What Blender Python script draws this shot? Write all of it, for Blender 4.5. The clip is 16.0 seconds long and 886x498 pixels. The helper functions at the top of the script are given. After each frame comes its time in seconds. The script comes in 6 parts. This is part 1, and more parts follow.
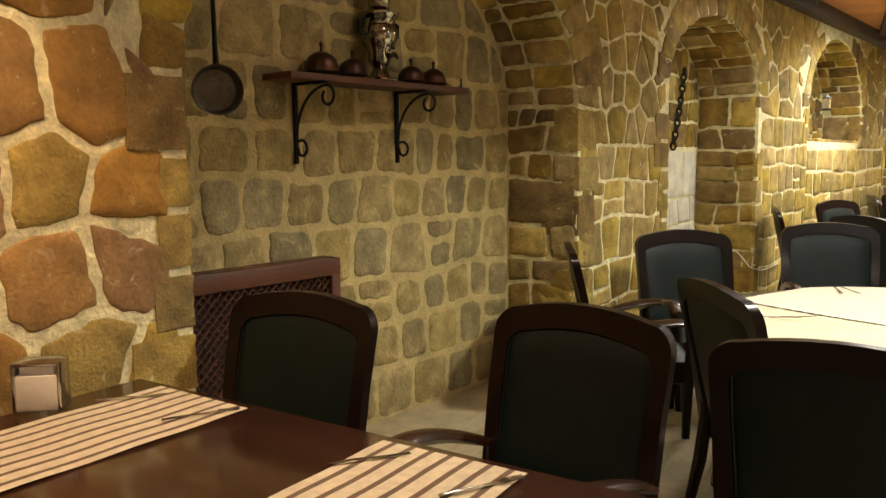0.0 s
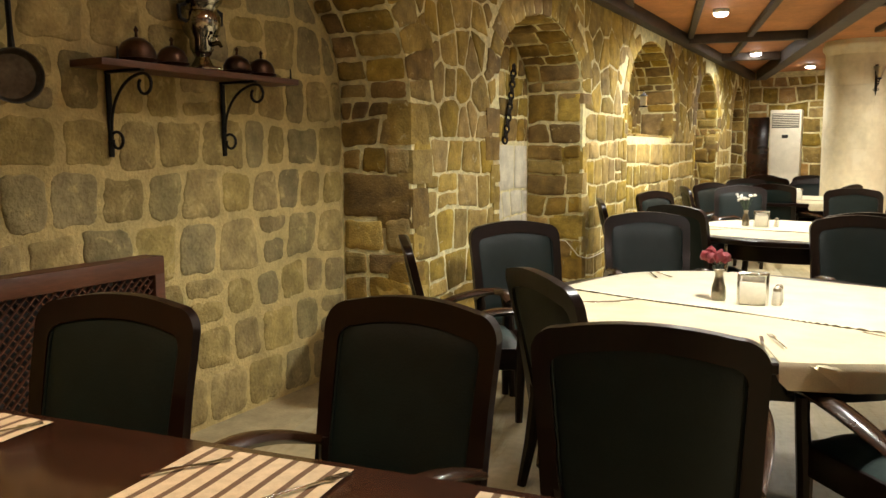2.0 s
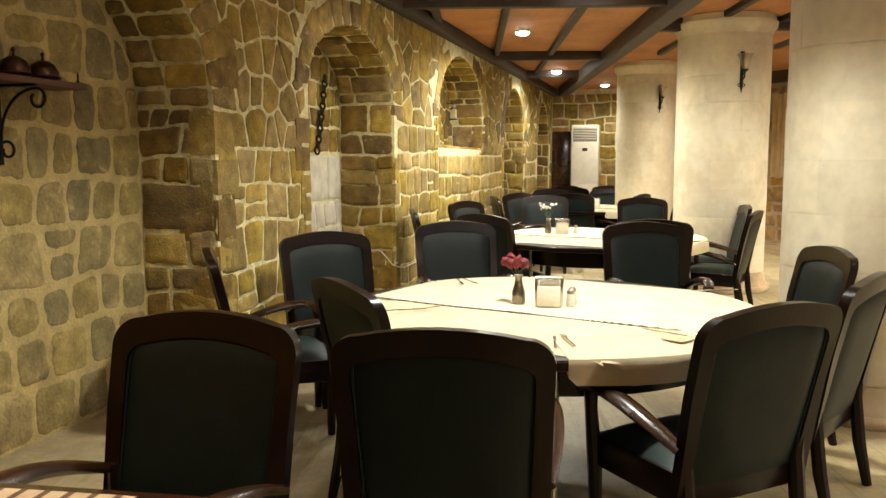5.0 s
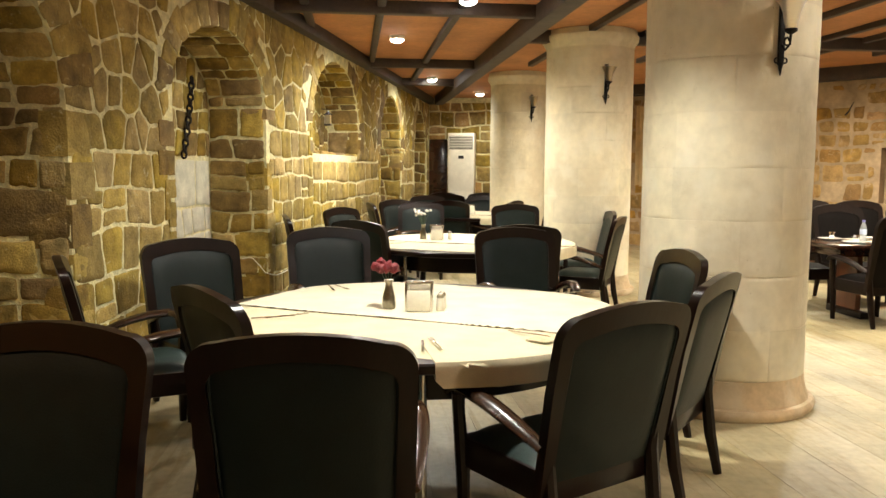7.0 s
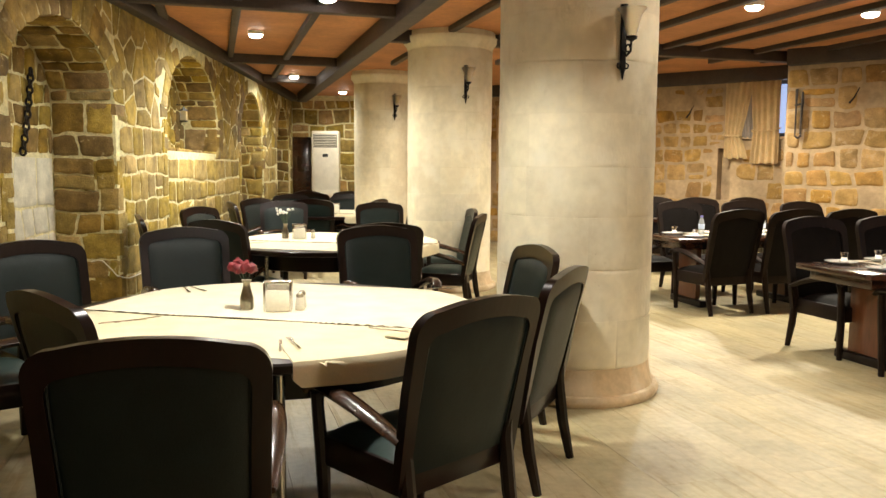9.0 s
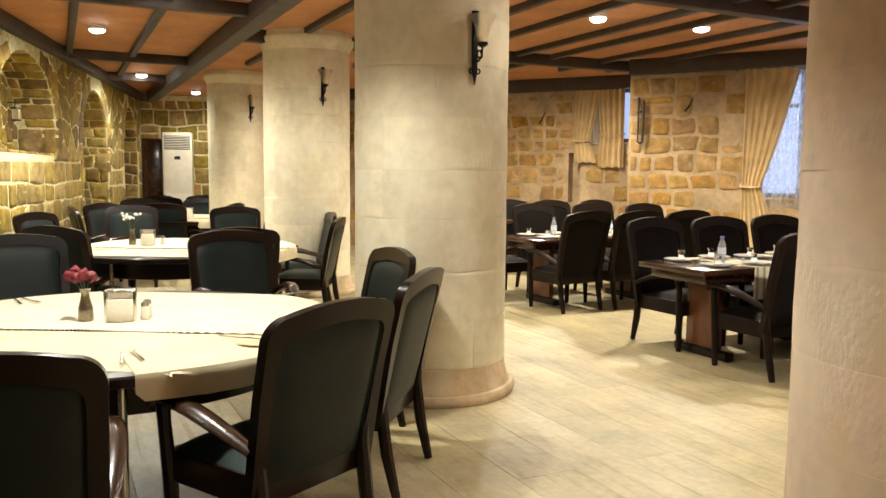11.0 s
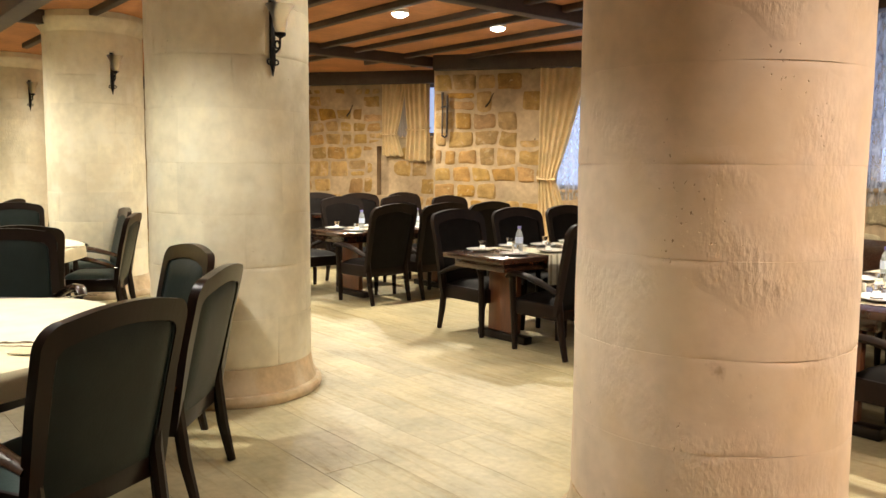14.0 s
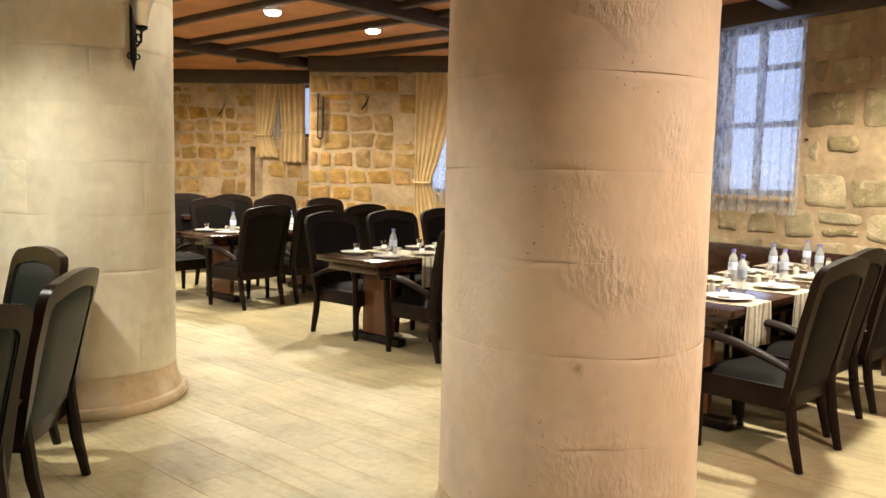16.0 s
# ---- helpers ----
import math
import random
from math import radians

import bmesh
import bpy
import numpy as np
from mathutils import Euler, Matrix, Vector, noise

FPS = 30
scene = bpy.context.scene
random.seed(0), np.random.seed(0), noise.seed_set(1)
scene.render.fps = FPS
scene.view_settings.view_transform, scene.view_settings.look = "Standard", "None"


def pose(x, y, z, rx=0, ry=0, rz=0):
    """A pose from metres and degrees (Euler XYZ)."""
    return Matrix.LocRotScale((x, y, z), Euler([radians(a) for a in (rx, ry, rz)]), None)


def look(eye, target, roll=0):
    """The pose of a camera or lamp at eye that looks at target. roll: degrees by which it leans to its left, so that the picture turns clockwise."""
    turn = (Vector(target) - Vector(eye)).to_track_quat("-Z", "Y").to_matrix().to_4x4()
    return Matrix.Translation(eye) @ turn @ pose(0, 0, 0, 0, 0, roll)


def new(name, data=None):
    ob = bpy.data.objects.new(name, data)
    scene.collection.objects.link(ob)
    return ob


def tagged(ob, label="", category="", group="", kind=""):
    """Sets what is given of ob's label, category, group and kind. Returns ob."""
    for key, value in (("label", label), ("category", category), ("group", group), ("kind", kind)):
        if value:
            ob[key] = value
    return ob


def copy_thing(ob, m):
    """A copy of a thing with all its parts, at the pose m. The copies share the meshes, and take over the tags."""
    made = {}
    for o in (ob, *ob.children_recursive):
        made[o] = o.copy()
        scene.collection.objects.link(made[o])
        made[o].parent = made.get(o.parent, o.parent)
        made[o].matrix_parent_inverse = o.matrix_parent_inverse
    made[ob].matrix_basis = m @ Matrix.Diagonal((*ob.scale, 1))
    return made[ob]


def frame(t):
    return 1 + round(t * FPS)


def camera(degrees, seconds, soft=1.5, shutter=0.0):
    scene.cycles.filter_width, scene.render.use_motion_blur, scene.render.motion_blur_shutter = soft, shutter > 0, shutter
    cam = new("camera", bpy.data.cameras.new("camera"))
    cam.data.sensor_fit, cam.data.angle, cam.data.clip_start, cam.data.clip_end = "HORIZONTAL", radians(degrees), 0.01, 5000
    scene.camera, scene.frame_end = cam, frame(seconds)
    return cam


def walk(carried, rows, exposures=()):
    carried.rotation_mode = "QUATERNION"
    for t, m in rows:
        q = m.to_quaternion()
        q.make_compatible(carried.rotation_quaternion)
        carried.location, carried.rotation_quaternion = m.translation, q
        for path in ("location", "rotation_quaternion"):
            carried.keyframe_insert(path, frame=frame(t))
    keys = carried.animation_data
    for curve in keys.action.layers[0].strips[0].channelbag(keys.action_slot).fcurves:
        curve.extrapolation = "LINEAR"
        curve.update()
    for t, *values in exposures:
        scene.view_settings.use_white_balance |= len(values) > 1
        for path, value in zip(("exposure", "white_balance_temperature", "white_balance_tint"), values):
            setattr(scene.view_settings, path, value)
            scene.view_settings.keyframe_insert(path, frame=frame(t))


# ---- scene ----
cam = camera(58.5, 16.0)
PATH = [
    (0, (0.147, 0.023, 1.517), (-1.141, 1.536, 1.29), -0.4),
    (0.5, (0.146, 0.036, 1.516), (-1.07, 1.606, 1.283), -0.5),
    (1, (0.151, 0.051, 1.511), (-0.979, 1.682, 1.265), -0.6),
    (1.5, (0.161, 0.07, 1.51), (-0.889, 1.754, 1.256), -0.6),
    (2, (0.175, 0.078, 1.51), (-0.791, 1.813, 1.266), -0.4),
    (2.5, (0.192, 0.07, 1.511), (-0.703, 1.843, 1.274), -0.3),
    (3, (0.207, 0.07, 1.512), (-0.621, 1.876, 1.278), -0.4),
    (3.5, (0.214, 0.079, 1.512), (-0.554, 1.911, 1.276), -0.5),
    (4, (0.226, 0.087, 1.511), (-0.473, 1.947, 1.28), -0.4),
    (6.5, (0.276, 0.13, 1.492), (-0.06, 2.091, 1.289), 0.2),
    (7, (0.295, 0.132, 1.49), (0.034, 2.105, 1.291), 0.3),
    (7.5, (0.313, 0.114, 1.491), (0.129, 2.096, 1.295), 0.3),
    (8, (0.319, 0.105, 1.491), (0.217, 2.093, 1.298), 0.3),
    (8.5, (0.332, 0.096, 1.49), (0.312, 2.086, 1.294), 0.3),
    (9, (0.341, 0.101, 1.491), (0.412, 2.089, 1.29), 0.4),
    (9.5, (0.346, 0.118, 1.487), (0.506, 2.102, 1.289), 0.5),
    (10, (0.356, 0.111, 1.487), (0.606, 2.086, 1.294), 0.5),
    (12.5, (0.418, 0.104, 1.489), (1.048, 1.992, 1.294), 0.7),
    (13, (0.427, 0.102, 1.492), (1.13, 1.964, 1.295), 0.8),
    (13.5, (0.428, 0.089, 1.495), (1.208, 1.92, 1.294), 0.7),
    (14, (0.438, 0.083, 1.489), (1.293, 1.88, 1.286), 0.5),
    (14.5, (0.442, 0.077, 1.491), (1.362, 1.841, 1.289), 0.5),
    (15, (0.459, 0.075, 1.491), (1.44, 1.806, 1.293), 0.8),
    (15.5, (0.473, 0.073, 1.489), (1.525, 1.763, 1.295), 1.2),
    (16, (0.477, 0.062, 1.488), (1.596, 1.708, 1.297), 1.3),
]
walk(cam, [(t, look(eye, target, roll)) for t, eye, target, roll in PATH])
TOP = 3.15          # ceiling
WX = -2.5           # face of the long stone wall
EAST = 7.2          # face of the window wall
GRID = radians(14)  # the columns, beams, floor boards and side tables are turned by this

# ---- world, sun, lights ----
world = bpy.data.worlds.new("world")
scene.world = world
world.use_nodes = True
wn = world.node_tree
sky = wn.nodes.new("ShaderNodeTexSky")
sky.sky_type, sky.sun_disc, sky.sun_elevation, sky.sun_rotation = "NISHITA", False, radians(35), radians(250)
wn.links.new(sky.outputs[0], wn.nodes["Background"].inputs[0])
wn.nodes["Background"].inputs[1].default_value = 0.12
scene.view_settings.exposure = 0.0

SPOT_W = 169.0
SPOTS = [  # x, y, strength, tone, cone in degrees
    (-1.61, 10.05, 3.0, 3, 165), (-1.82, 14.5, 1.6, 3, 165), (-1.2, 17.3, 1.0, 0, 165),
    # Out of view; the last two hide behind columns, added to brighten others.
    (-1.7, 6.8, 0.65, 3, 150), (-0.15, 3.6, 2.35, 3, 136), (-0.5, 7.9, 1.4, 3, 165), (1.9, 7.9, 1.2, 0, 165), (1.0, 12.2, 1.7, 0, 165),
    (4.16, 11.3, 3.6, 0, 174), (3.68, 8.0, 1.2, 0, 165), (5.0, 8.25, 3.5, 0, 166),
    # Unseen lamps added as fill for pier, near column, window side and recess.
    (2.6, 4.6, 0.35, 0, 165), (3.55, 0.2, 2.8, 2, 165), (-1.8, 0.6, 1.1, 1, 90), (5.6, 2.6, 4.2, 0, 142), (-1.5, 2.9, 0.14, 0, 150),
]
TONES = ((1.0, 0.92, 0.73), (1.0, 0.66, 0.38), (1.0, 0.81, 0.67), (1.0, 0.98, 0.86))

# ---- materials ----
def material(name, colour, rough=0.5, metal=0.0, dark=0.75, scale=6.0, bump=0.15, fine=60.0, vary=0.0, stains=0.0, coat=0.0, stretch=(1, 1, 1)):
    """A procedural surface: two scales of noise in the colour, fine relief, piece-to-piece change by Object Info's random."""
    m = bpy.data.materials.new(name)
    m.use_nodes = True
    nt = m.node_tree
    b = nt.nodes["Principled BSDF"]
    mp = nt.nodes.new("ShaderNodeMapping")
    mp.inputs["Scale"].default_value = stretch
    geo = nt.nodes.new("ShaderNodeNewGeometry")
    nt.links.new(geo.outputs["Position"], mp.inputs[0])
    big = nt.nodes.new("ShaderNodeTexNoise")
    big.inputs["Scale"].default_value, big.inputs["Detail"].default_value = scale, 5
    small = nt.nodes.new("ShaderNodeTexNoise")
    small.inputs["Scale"].default_value, small.inputs["Detail"].default_value = fine, 4
    for n in (big, small):
        nt.links.new(mp.outputs[0], n.inputs["Vector"])
    ramp = nt.nodes.new("ShaderNodeMapRange")
    ramp.inputs[1].default_value, ramp.inputs[2].default_value = 0.3, 0.7
    ramp.inputs[3].default_value, ramp.inputs[4].default_value = dark, 1.12
    nt.links.new(big.outputs[0], ramp.inputs[0])
    ramp2 = nt.nodes.new("ShaderNodeMapRange")
    ramp2.inputs[1].default_value, ramp2.inputs[2].default_value = 0.3, 0.7
    ramp2.inputs[3].default_value, ramp2.inputs[4].default_value = 1 - (1 - dark) * 0.5, 1.06
    nt.links.new(small.outputs[0], ramp2.inputs[0])
    mul = nt.nodes.new("ShaderNodeMath")
    mul.operation = "MULTIPLY"
    nt.links.new(ramp.outputs[0], mul.inputs[0])
    nt.links.new(ramp2.outputs[0], mul.inputs[1])
    value = mul.outputs[0]
    hsv = nt.nodes.new("ShaderNodeHueSaturation")
    hsv.inputs["Color"].default_value = (*colour, 1)
    if vary:
        info = nt.nodes.new("ShaderNodeObjectInfo")
        r = nt.nodes.new("ShaderNodeMapRange")
        r.inputs[3].default_value, r.inputs[4].default_value = 1 - vary, 1 + vary * 0.8
        nt.links.new(info.outputs["Random"], r.inputs[0])
        m2 = nt.nodes.new("ShaderNodeMath")
        m2.operation = "MULTIPLY"
        nt.links.new(value, m2.inputs[0])
        nt.links.new(r.outputs[0], m2.inputs[1])
        value = m2.outputs[0]
        w = nt.nodes.new("ShaderNodeTexWhiteNoise")
        w.noise_dimensions = "1D"
        nt.links.new(info.outputs["Random"], w.inputs["W"])
        h = nt.nodes.new("ShaderNodeMapRange")
        h.inputs[3].default_value, h.inputs[4].default_value = 0.5 - vary * 0.02, 0.5 + vary * 0.012
        nt.links.new(w.outputs["Value"], h.inputs[0])
        nt.links.new(h.outputs[0], hsv.inputs["Hue"])
        s = nt.nodes.new("ShaderNodeMapRange")
        s.inputs[3].default_value, s.inputs[4].default_value = 1 - vary * 0.45, 1 + vary * 0.4
        nt.links.new(w.outputs["Value"], s.inputs[0])
        nt.links.new(s.outputs[0], hsv.inputs["Saturation"])
    nt.links.new(value, hsv.inputs["Value"])
    nt.links.new(hsv.outputs[0], b.inputs["Base Color"])
    b.inputs["Roughness"].default_value, b.inputs["Metallic"].default_value = rough, metal
    if coat:
        b.inputs["Coat Weight"].default_value, b.inputs["Coat Roughness"].default_value = coat, 0.12
    if bump:
        add = nt.nodes.new("ShaderNodeMath")
        add.operation = "MULTIPLY_ADD"
        add.inputs[1].default_value = 0.4
        nt.links.new(small.outputs[0], add.inputs[0])
        nt.links.new(big.outputs[0], add.inputs[2])
        bp = nt.nodes.new("ShaderNodeBump")
        bp.inputs["Strength"].default_value, bp.inputs["Distance"].default_value = bump, 0.02
        nt.links.new(add.outputs[0], bp.inputs["Height"])
        nt.links.new(bp.outputs[0], b.inputs["Normal"])
    return m


def stripes(name, base, line, period, share, rough=0.85):
    """Woven cloth with stripes along its own y."""
    m = material(name, base, rough, dark=0.85, scale=30, fine=300, bump=0.3)
    nt = m.node_tree
    b = nt.nodes["Principled BSDF"]
    hsv = b.inputs["Base Color"].links[0].from_node
    co = nt.nodes.new("ShaderNodeTexCoord")
    sep = nt.nodes.new("ShaderNodeSeparateXYZ")
    nt.links.new(co.outputs["Object"], sep.inputs[0])
    mod = nt.nodes.new("ShaderNodeMath")
    mod.operation, mod.inputs[1].default_value = "PINGPONG", period / 2
    nt.links.new(sep.outputs["X"], mod.inputs[0])
    less = nt.nodes.new("ShaderNodeMath")
    less.operation, less.inputs[1].default_value = "LESS_THAN", period / 2 * share
    nt.links.new(mod.outputs[0], less.inputs[0])
    mix = nt.nodes.new("ShaderNodeMix")
    mix.data_type = "RGBA"
    mix.inputs["A"].default_value, mix.inputs["B"].default_value = (*base, 1), (*line, 1)
    nt.links.new(less.outputs[0], mix.inputs["Factor"])
    nt.links.new(mix.outputs["Result"], hsv.inputs["Color"])
    return m


def glass(name, colour=(1, 1, 1), rough=0.02, ior=1.45):
    m = bpy.data.materials.new(name)
    m.use_nodes = True
    b = m.node_tree.nodes["Principled BSDF"]
    b.inputs["Base Color"].default_value = (*colour, 1)
    b.inputs["Roughness"].default_value, b.inputs["Transmission Weight"].default_value, b.inputs["IOR"].default_value = rough, 1, ior
    return m


def glow(name, colour, strength):
    m = bpy.data.materials.new(name)
    m.use_nodes = True
    b = m.node_tree.nodes["Principled BSDF"]
    b.inputs["Base Color"].default_value = (*colour, 1)
    b.inputs["Emission Color"].default_value, b.inputs["Emission Strength"].default_value = (*colour, 1), strength
    return m


def weathered(m, lime, amount, scale=16.0, blotch=0.5):
    """Smears of lime over a stone, torn by noise, and darker broad blotches of iron and soot."""
    nt = m.node_tree
    b = nt.nodes["Principled BSDF"]
    geo = nt.nodes.new("ShaderNodeNewGeometry")
    tear = nt.nodes.new("ShaderNodeTexNoise")
    tear.inputs["Scale"].default_value, tear.inputs["Detail"].default_value, tear.inputs["Roughness"].default_value = scale, 7, 0.68
    tear.inputs["Distortion"].default_value = 0.8
    broad = nt.nodes.new("ShaderNodeTexNoise")
    broad.inputs["Scale"].default_value, broad.inputs["Detail"].default_value = 3.1, 4
    for x in (tear, broad):
        nt.links.new(geo.outputs["Position"], x.inputs["Vector"])
    lim = nt.nodes.new("ShaderNodeMapRange")
    lim.inputs[1].default_value, lim.inputs[2].default_value = 0.70 - 0.25 * amount, 0.78 - 0.2 * amount
    lim.inputs[4].default_value = 0.75
    nt.links.new(tear.outputs[0], lim.inputs[0])
    low = nt.nodes.new("ShaderNodeMapRange")
    low.inputs[1].default_value, low.inputs[2].default_value = 0.36, 0.6
    low.inputs[3].default_value, low.inputs[4].default_value = blotch, 0.0
    nt.links.new(broad.outputs[0], low.inputs[0])
    shade = nt.nodes.new("ShaderNodeMix")
    shade.data_type, shade.blend_type = "RGBA", "MULTIPLY"
    shade.inputs["B"].default_value = (0.5, 0.46, 0.34, 1)
    nt.links.new(low.outputs[0], shade.inputs["Factor"])
    nt.links.new(b.inputs["Base Color"].links[0].from_socket, shade.inputs["A"])
    mix = nt.nodes.new("ShaderNodeMix")
    mix.data_type = "RGBA"
    mix.inputs["B"].default_value = (*lime, 1)
    nt.links.new(lim.outputs[0], mix.inputs["Factor"])
    nt.links.new(shade.outputs["Result"], mix.inputs["A"])
    nt.links.new(mix.outputs["Result"], b.inputs["Base Color"])
    return m


OCHRE = weathered(material("ochre_sandstone", (0.51, 0.36, 0.088), 0.9, dark=0.55, scale=9, fine=70, bump=0.9, vary=0.3), (0.70, 0.62, 0.38), 0.35)
GREY = weathered(material("grey_limestone", (0.46, 0.35, 0.135), 0.92, dark=0.6, scale=9, fine=50, bump=1.2, vary=0.16), (0.58, 0.45, 0.20), 0.6, 9, 0.35)
GREY_BLUE = weathered(material("blue_grey_limestone", (0.37, 0.30, 0.14), 0.92, dark=0.6, scale=9, fine=50, bump=1.2, vary=0.16), (0.58, 0.45, 0.20), 0.5, 9, 0.35)
BROWN = weathered(material("brown_sandstone", (0.35, 0.225, 0.06), 0.92, dark=0.5, scale=8, fine=70, bump=0.9, vary=0.3), (0.62, 0.50, 0.27), 0.3)
FADED = weathered(material("faded_ochre_block", (0.47, 0.29, 0.10), 0.92, dark=0.65, scale=8, fine=60, bump=0.7, vary=0.16), (0.51, 0.37, 0.225), 0.6, 8, 0.3)
PALE_BLOCK = weathered(material("pale_limestone_block", (0.52, 0.43, 0.27), 0.92, dark=0.7, scale=7, fine=60, bump=0.8, vary=0.14), (0.60, 0.48, 0.30), 0.6, 8, 0.35)
DUN_BLOCK = weathered(material("dun_limestone_block", (0.38, 0.30, 0.17), 0.92, dark=0.7, scale=7, fine=60, bump=0.8, vary=0.14), (0.60, 0.48, 0.30), 0.6, 8, 0.35)
MORTAR = material("lime_mortar", (0.86, 0.78, 0.45), 0.95, dark=0.66, scale=14, fine=60, bump=1.0)
MORTAR_GREY = material("grey_lime_mortar", (0.60, 0.465, 0.20), 0.95, dark=0.72, scale=9, fine=60, bump=1.0)
PLASTER = material("old_wall_plaster", (0.51, 0.37, 0.225), 0.95, dark=0.66, scale=2.6, fine=16, bump=0.6)
WHITE_STONE = material("whitewashed_stone", (0.72, 0.68, 0.55), 0.9, dark=0.8, scale=8, fine=70, bump=0.5, vary=0.1)
def pitted(m, scale, size, deep):
    """Small pits and chips, darker and sunk, scattered over a stone surface."""
    nt = m.node_tree
    b = nt.nodes["Principled BSDF"]
    geo = nt.nodes.new("ShaderNodeNewGeometry")
    mp = nt.nodes.new("ShaderNodeMapping")
    mp.inputs["Scale"].default_value = (1, 1, 0.7)
    warp = nt.nodes.new("ShaderNodeTexNoise")
    warp.inputs["Scale"].default_value, warp.inputs["Detail"].default_value = 22, 3
    bend = nt.nodes.new("ShaderNodeVectorMath")
    bend.operation, bend.inputs[1].default_value = "MULTIPLY_ADD", (0.06, 0.06, 0.06)
    nt.links.new(geo.outputs["Position"], warp.inputs["Vector"])
    nt.links.new(warp.outputs["Color"], bend.inputs[0])
    nt.links.new(geo.outputs["Position"], bend.inputs[2])
    nt.links.new(bend.outputs[0], mp.inputs[0])
    vo = nt.nodes.new("ShaderNodeTexVoronoi")
    vo.inputs["Scale"].default_value = scale
    no = nt.nodes.new("ShaderNodeTexNoise")
    no.inputs["Scale"].default_value = 3.5
    for x in (vo, no):
        nt.links.new(mp.outputs[0], x.inputs["Vector"])
    lim = nt.nodes.new("ShaderNodeMapRange")
    lim.inputs[1].default_value, lim.inputs[2].default_value = 0.48, 0.72
    lim.inputs[3].default_value, lim.inputs[4].default_value = 0.0, size
    nt.links.new(no.outputs[0], lim.inputs[0])
    sub = nt.nodes.new("ShaderNodeMath")
    sub.operation = "SUBTRACT"
    nt.links.new(lim.outputs[0], sub.inputs[0])
    nt.links.new(vo.outputs["Distance"], sub.inputs[1])
    pit = nt.nodes.new("ShaderNodeMapRange")
    pit.inputs[1].default_value, pit.inputs[2].default_value = 0.0, 0.05
    nt.links.new(sub.outputs[0], pit.inputs[0])
    col = b.inputs["Base Color"].links[0].from_socket
    mix = nt.nodes.new("ShaderNodeMix")
    mix.data_type, mix.blend_type = "RGBA", "MULTIPLY"
    mix.inputs["B"].default_value = (0.62, 0.55, 0.47, 1)
    nt.links.new(pit.outputs[0], mix.inputs["Factor"])
    nt.links.new(col, mix.inputs["A"])
    nt.links.new(mix.outputs["Result"], b.inputs["Base Color"])
    bp = nt.nodes.new("ShaderNodeBump")
    bp.invert = True
    bp.inputs["Strength"].default_value, bp.inputs["Distance"].default_value = deep, 0.02
    nt.links.new(pit.outputs[0], bp.inputs["Height"])
    old = b.inputs["Normal"].links[0].from_socket
    nt.links.new(old, bp.inputs["Normal"])
    nt.links.new(bp.outputs[0], b.inputs["Normal"])
    return m


COLUMN = material("dressed_limestone", (0.74, 0.665, 0.49), 0.8, dark=0.84, scale=1.5, fine=13, bump=0.12, vary=0.07)
COLUMN_PINK = material("rose_limestone", (0.71, 0.565, 0.425), 0.8, dark=0.86, scale=1.7, fine=14, bump=0.2, vary=0.05)


def tooled(m, deep):
    """Patches of upright tool strokes and flaked hollows in dressed stone."""
    nt = m.node_tree
    b = nt.nodes["Principled BSDF"]
    geo = nt.nodes.new("ShaderNodeNewGeometry")
    mp = nt.nodes.new("ShaderNodeMapping")
    mp.inputs["Scale"].default_value = (52, 52, 26)
    strokes = nt.nodes.new("ShaderNodeTexNoise")
    strokes.inputs["Scale"].default_value, strokes.inputs["Detail"].default_value = 1.0, 4
    patch = nt.nodes.new("ShaderNodeTexNoise")
    patch.inputs["Scale"].default_value, patch.inputs["Detail"].default_value = 2.3, 2
    nt.links.new(geo.outputs["Position"], mp.inputs[0])
    nt.links.new(mp.outputs[0], strokes.inputs["Vector"])
    nt.links.new(geo.outputs["Position"], patch.inputs["Vector"])
    lim = nt.nodes.new("ShaderNodeMapRange")
    lim.inputs[1].default_value, lim.inputs[2].default_value = 0.5, 0.64
    nt.links.new(patch.outputs[0], lim.inputs[0])
    mul = nt.nodes.new("ShaderNodeMath")
    mul.operation = "MULTIPLY"
    nt.links.new(strokes.outputs[0], mul.inputs[0])
    nt.links.new(lim.outputs[0], mul.inputs[1])
    bp = nt.nodes.new("ShaderNodeBump")
    bp.inputs["Strength"].default_value, bp.inputs["Distance"].default_value = deep, 0.02
    nt.links.new(mul.outputs[0], bp.inputs["Height"])
    nt.links.new(b.inputs["Normal"].links[0].from_socket, bp.inputs["Normal"])
    nt.links.new(bp.outputs[0], b.inputs["Normal"])


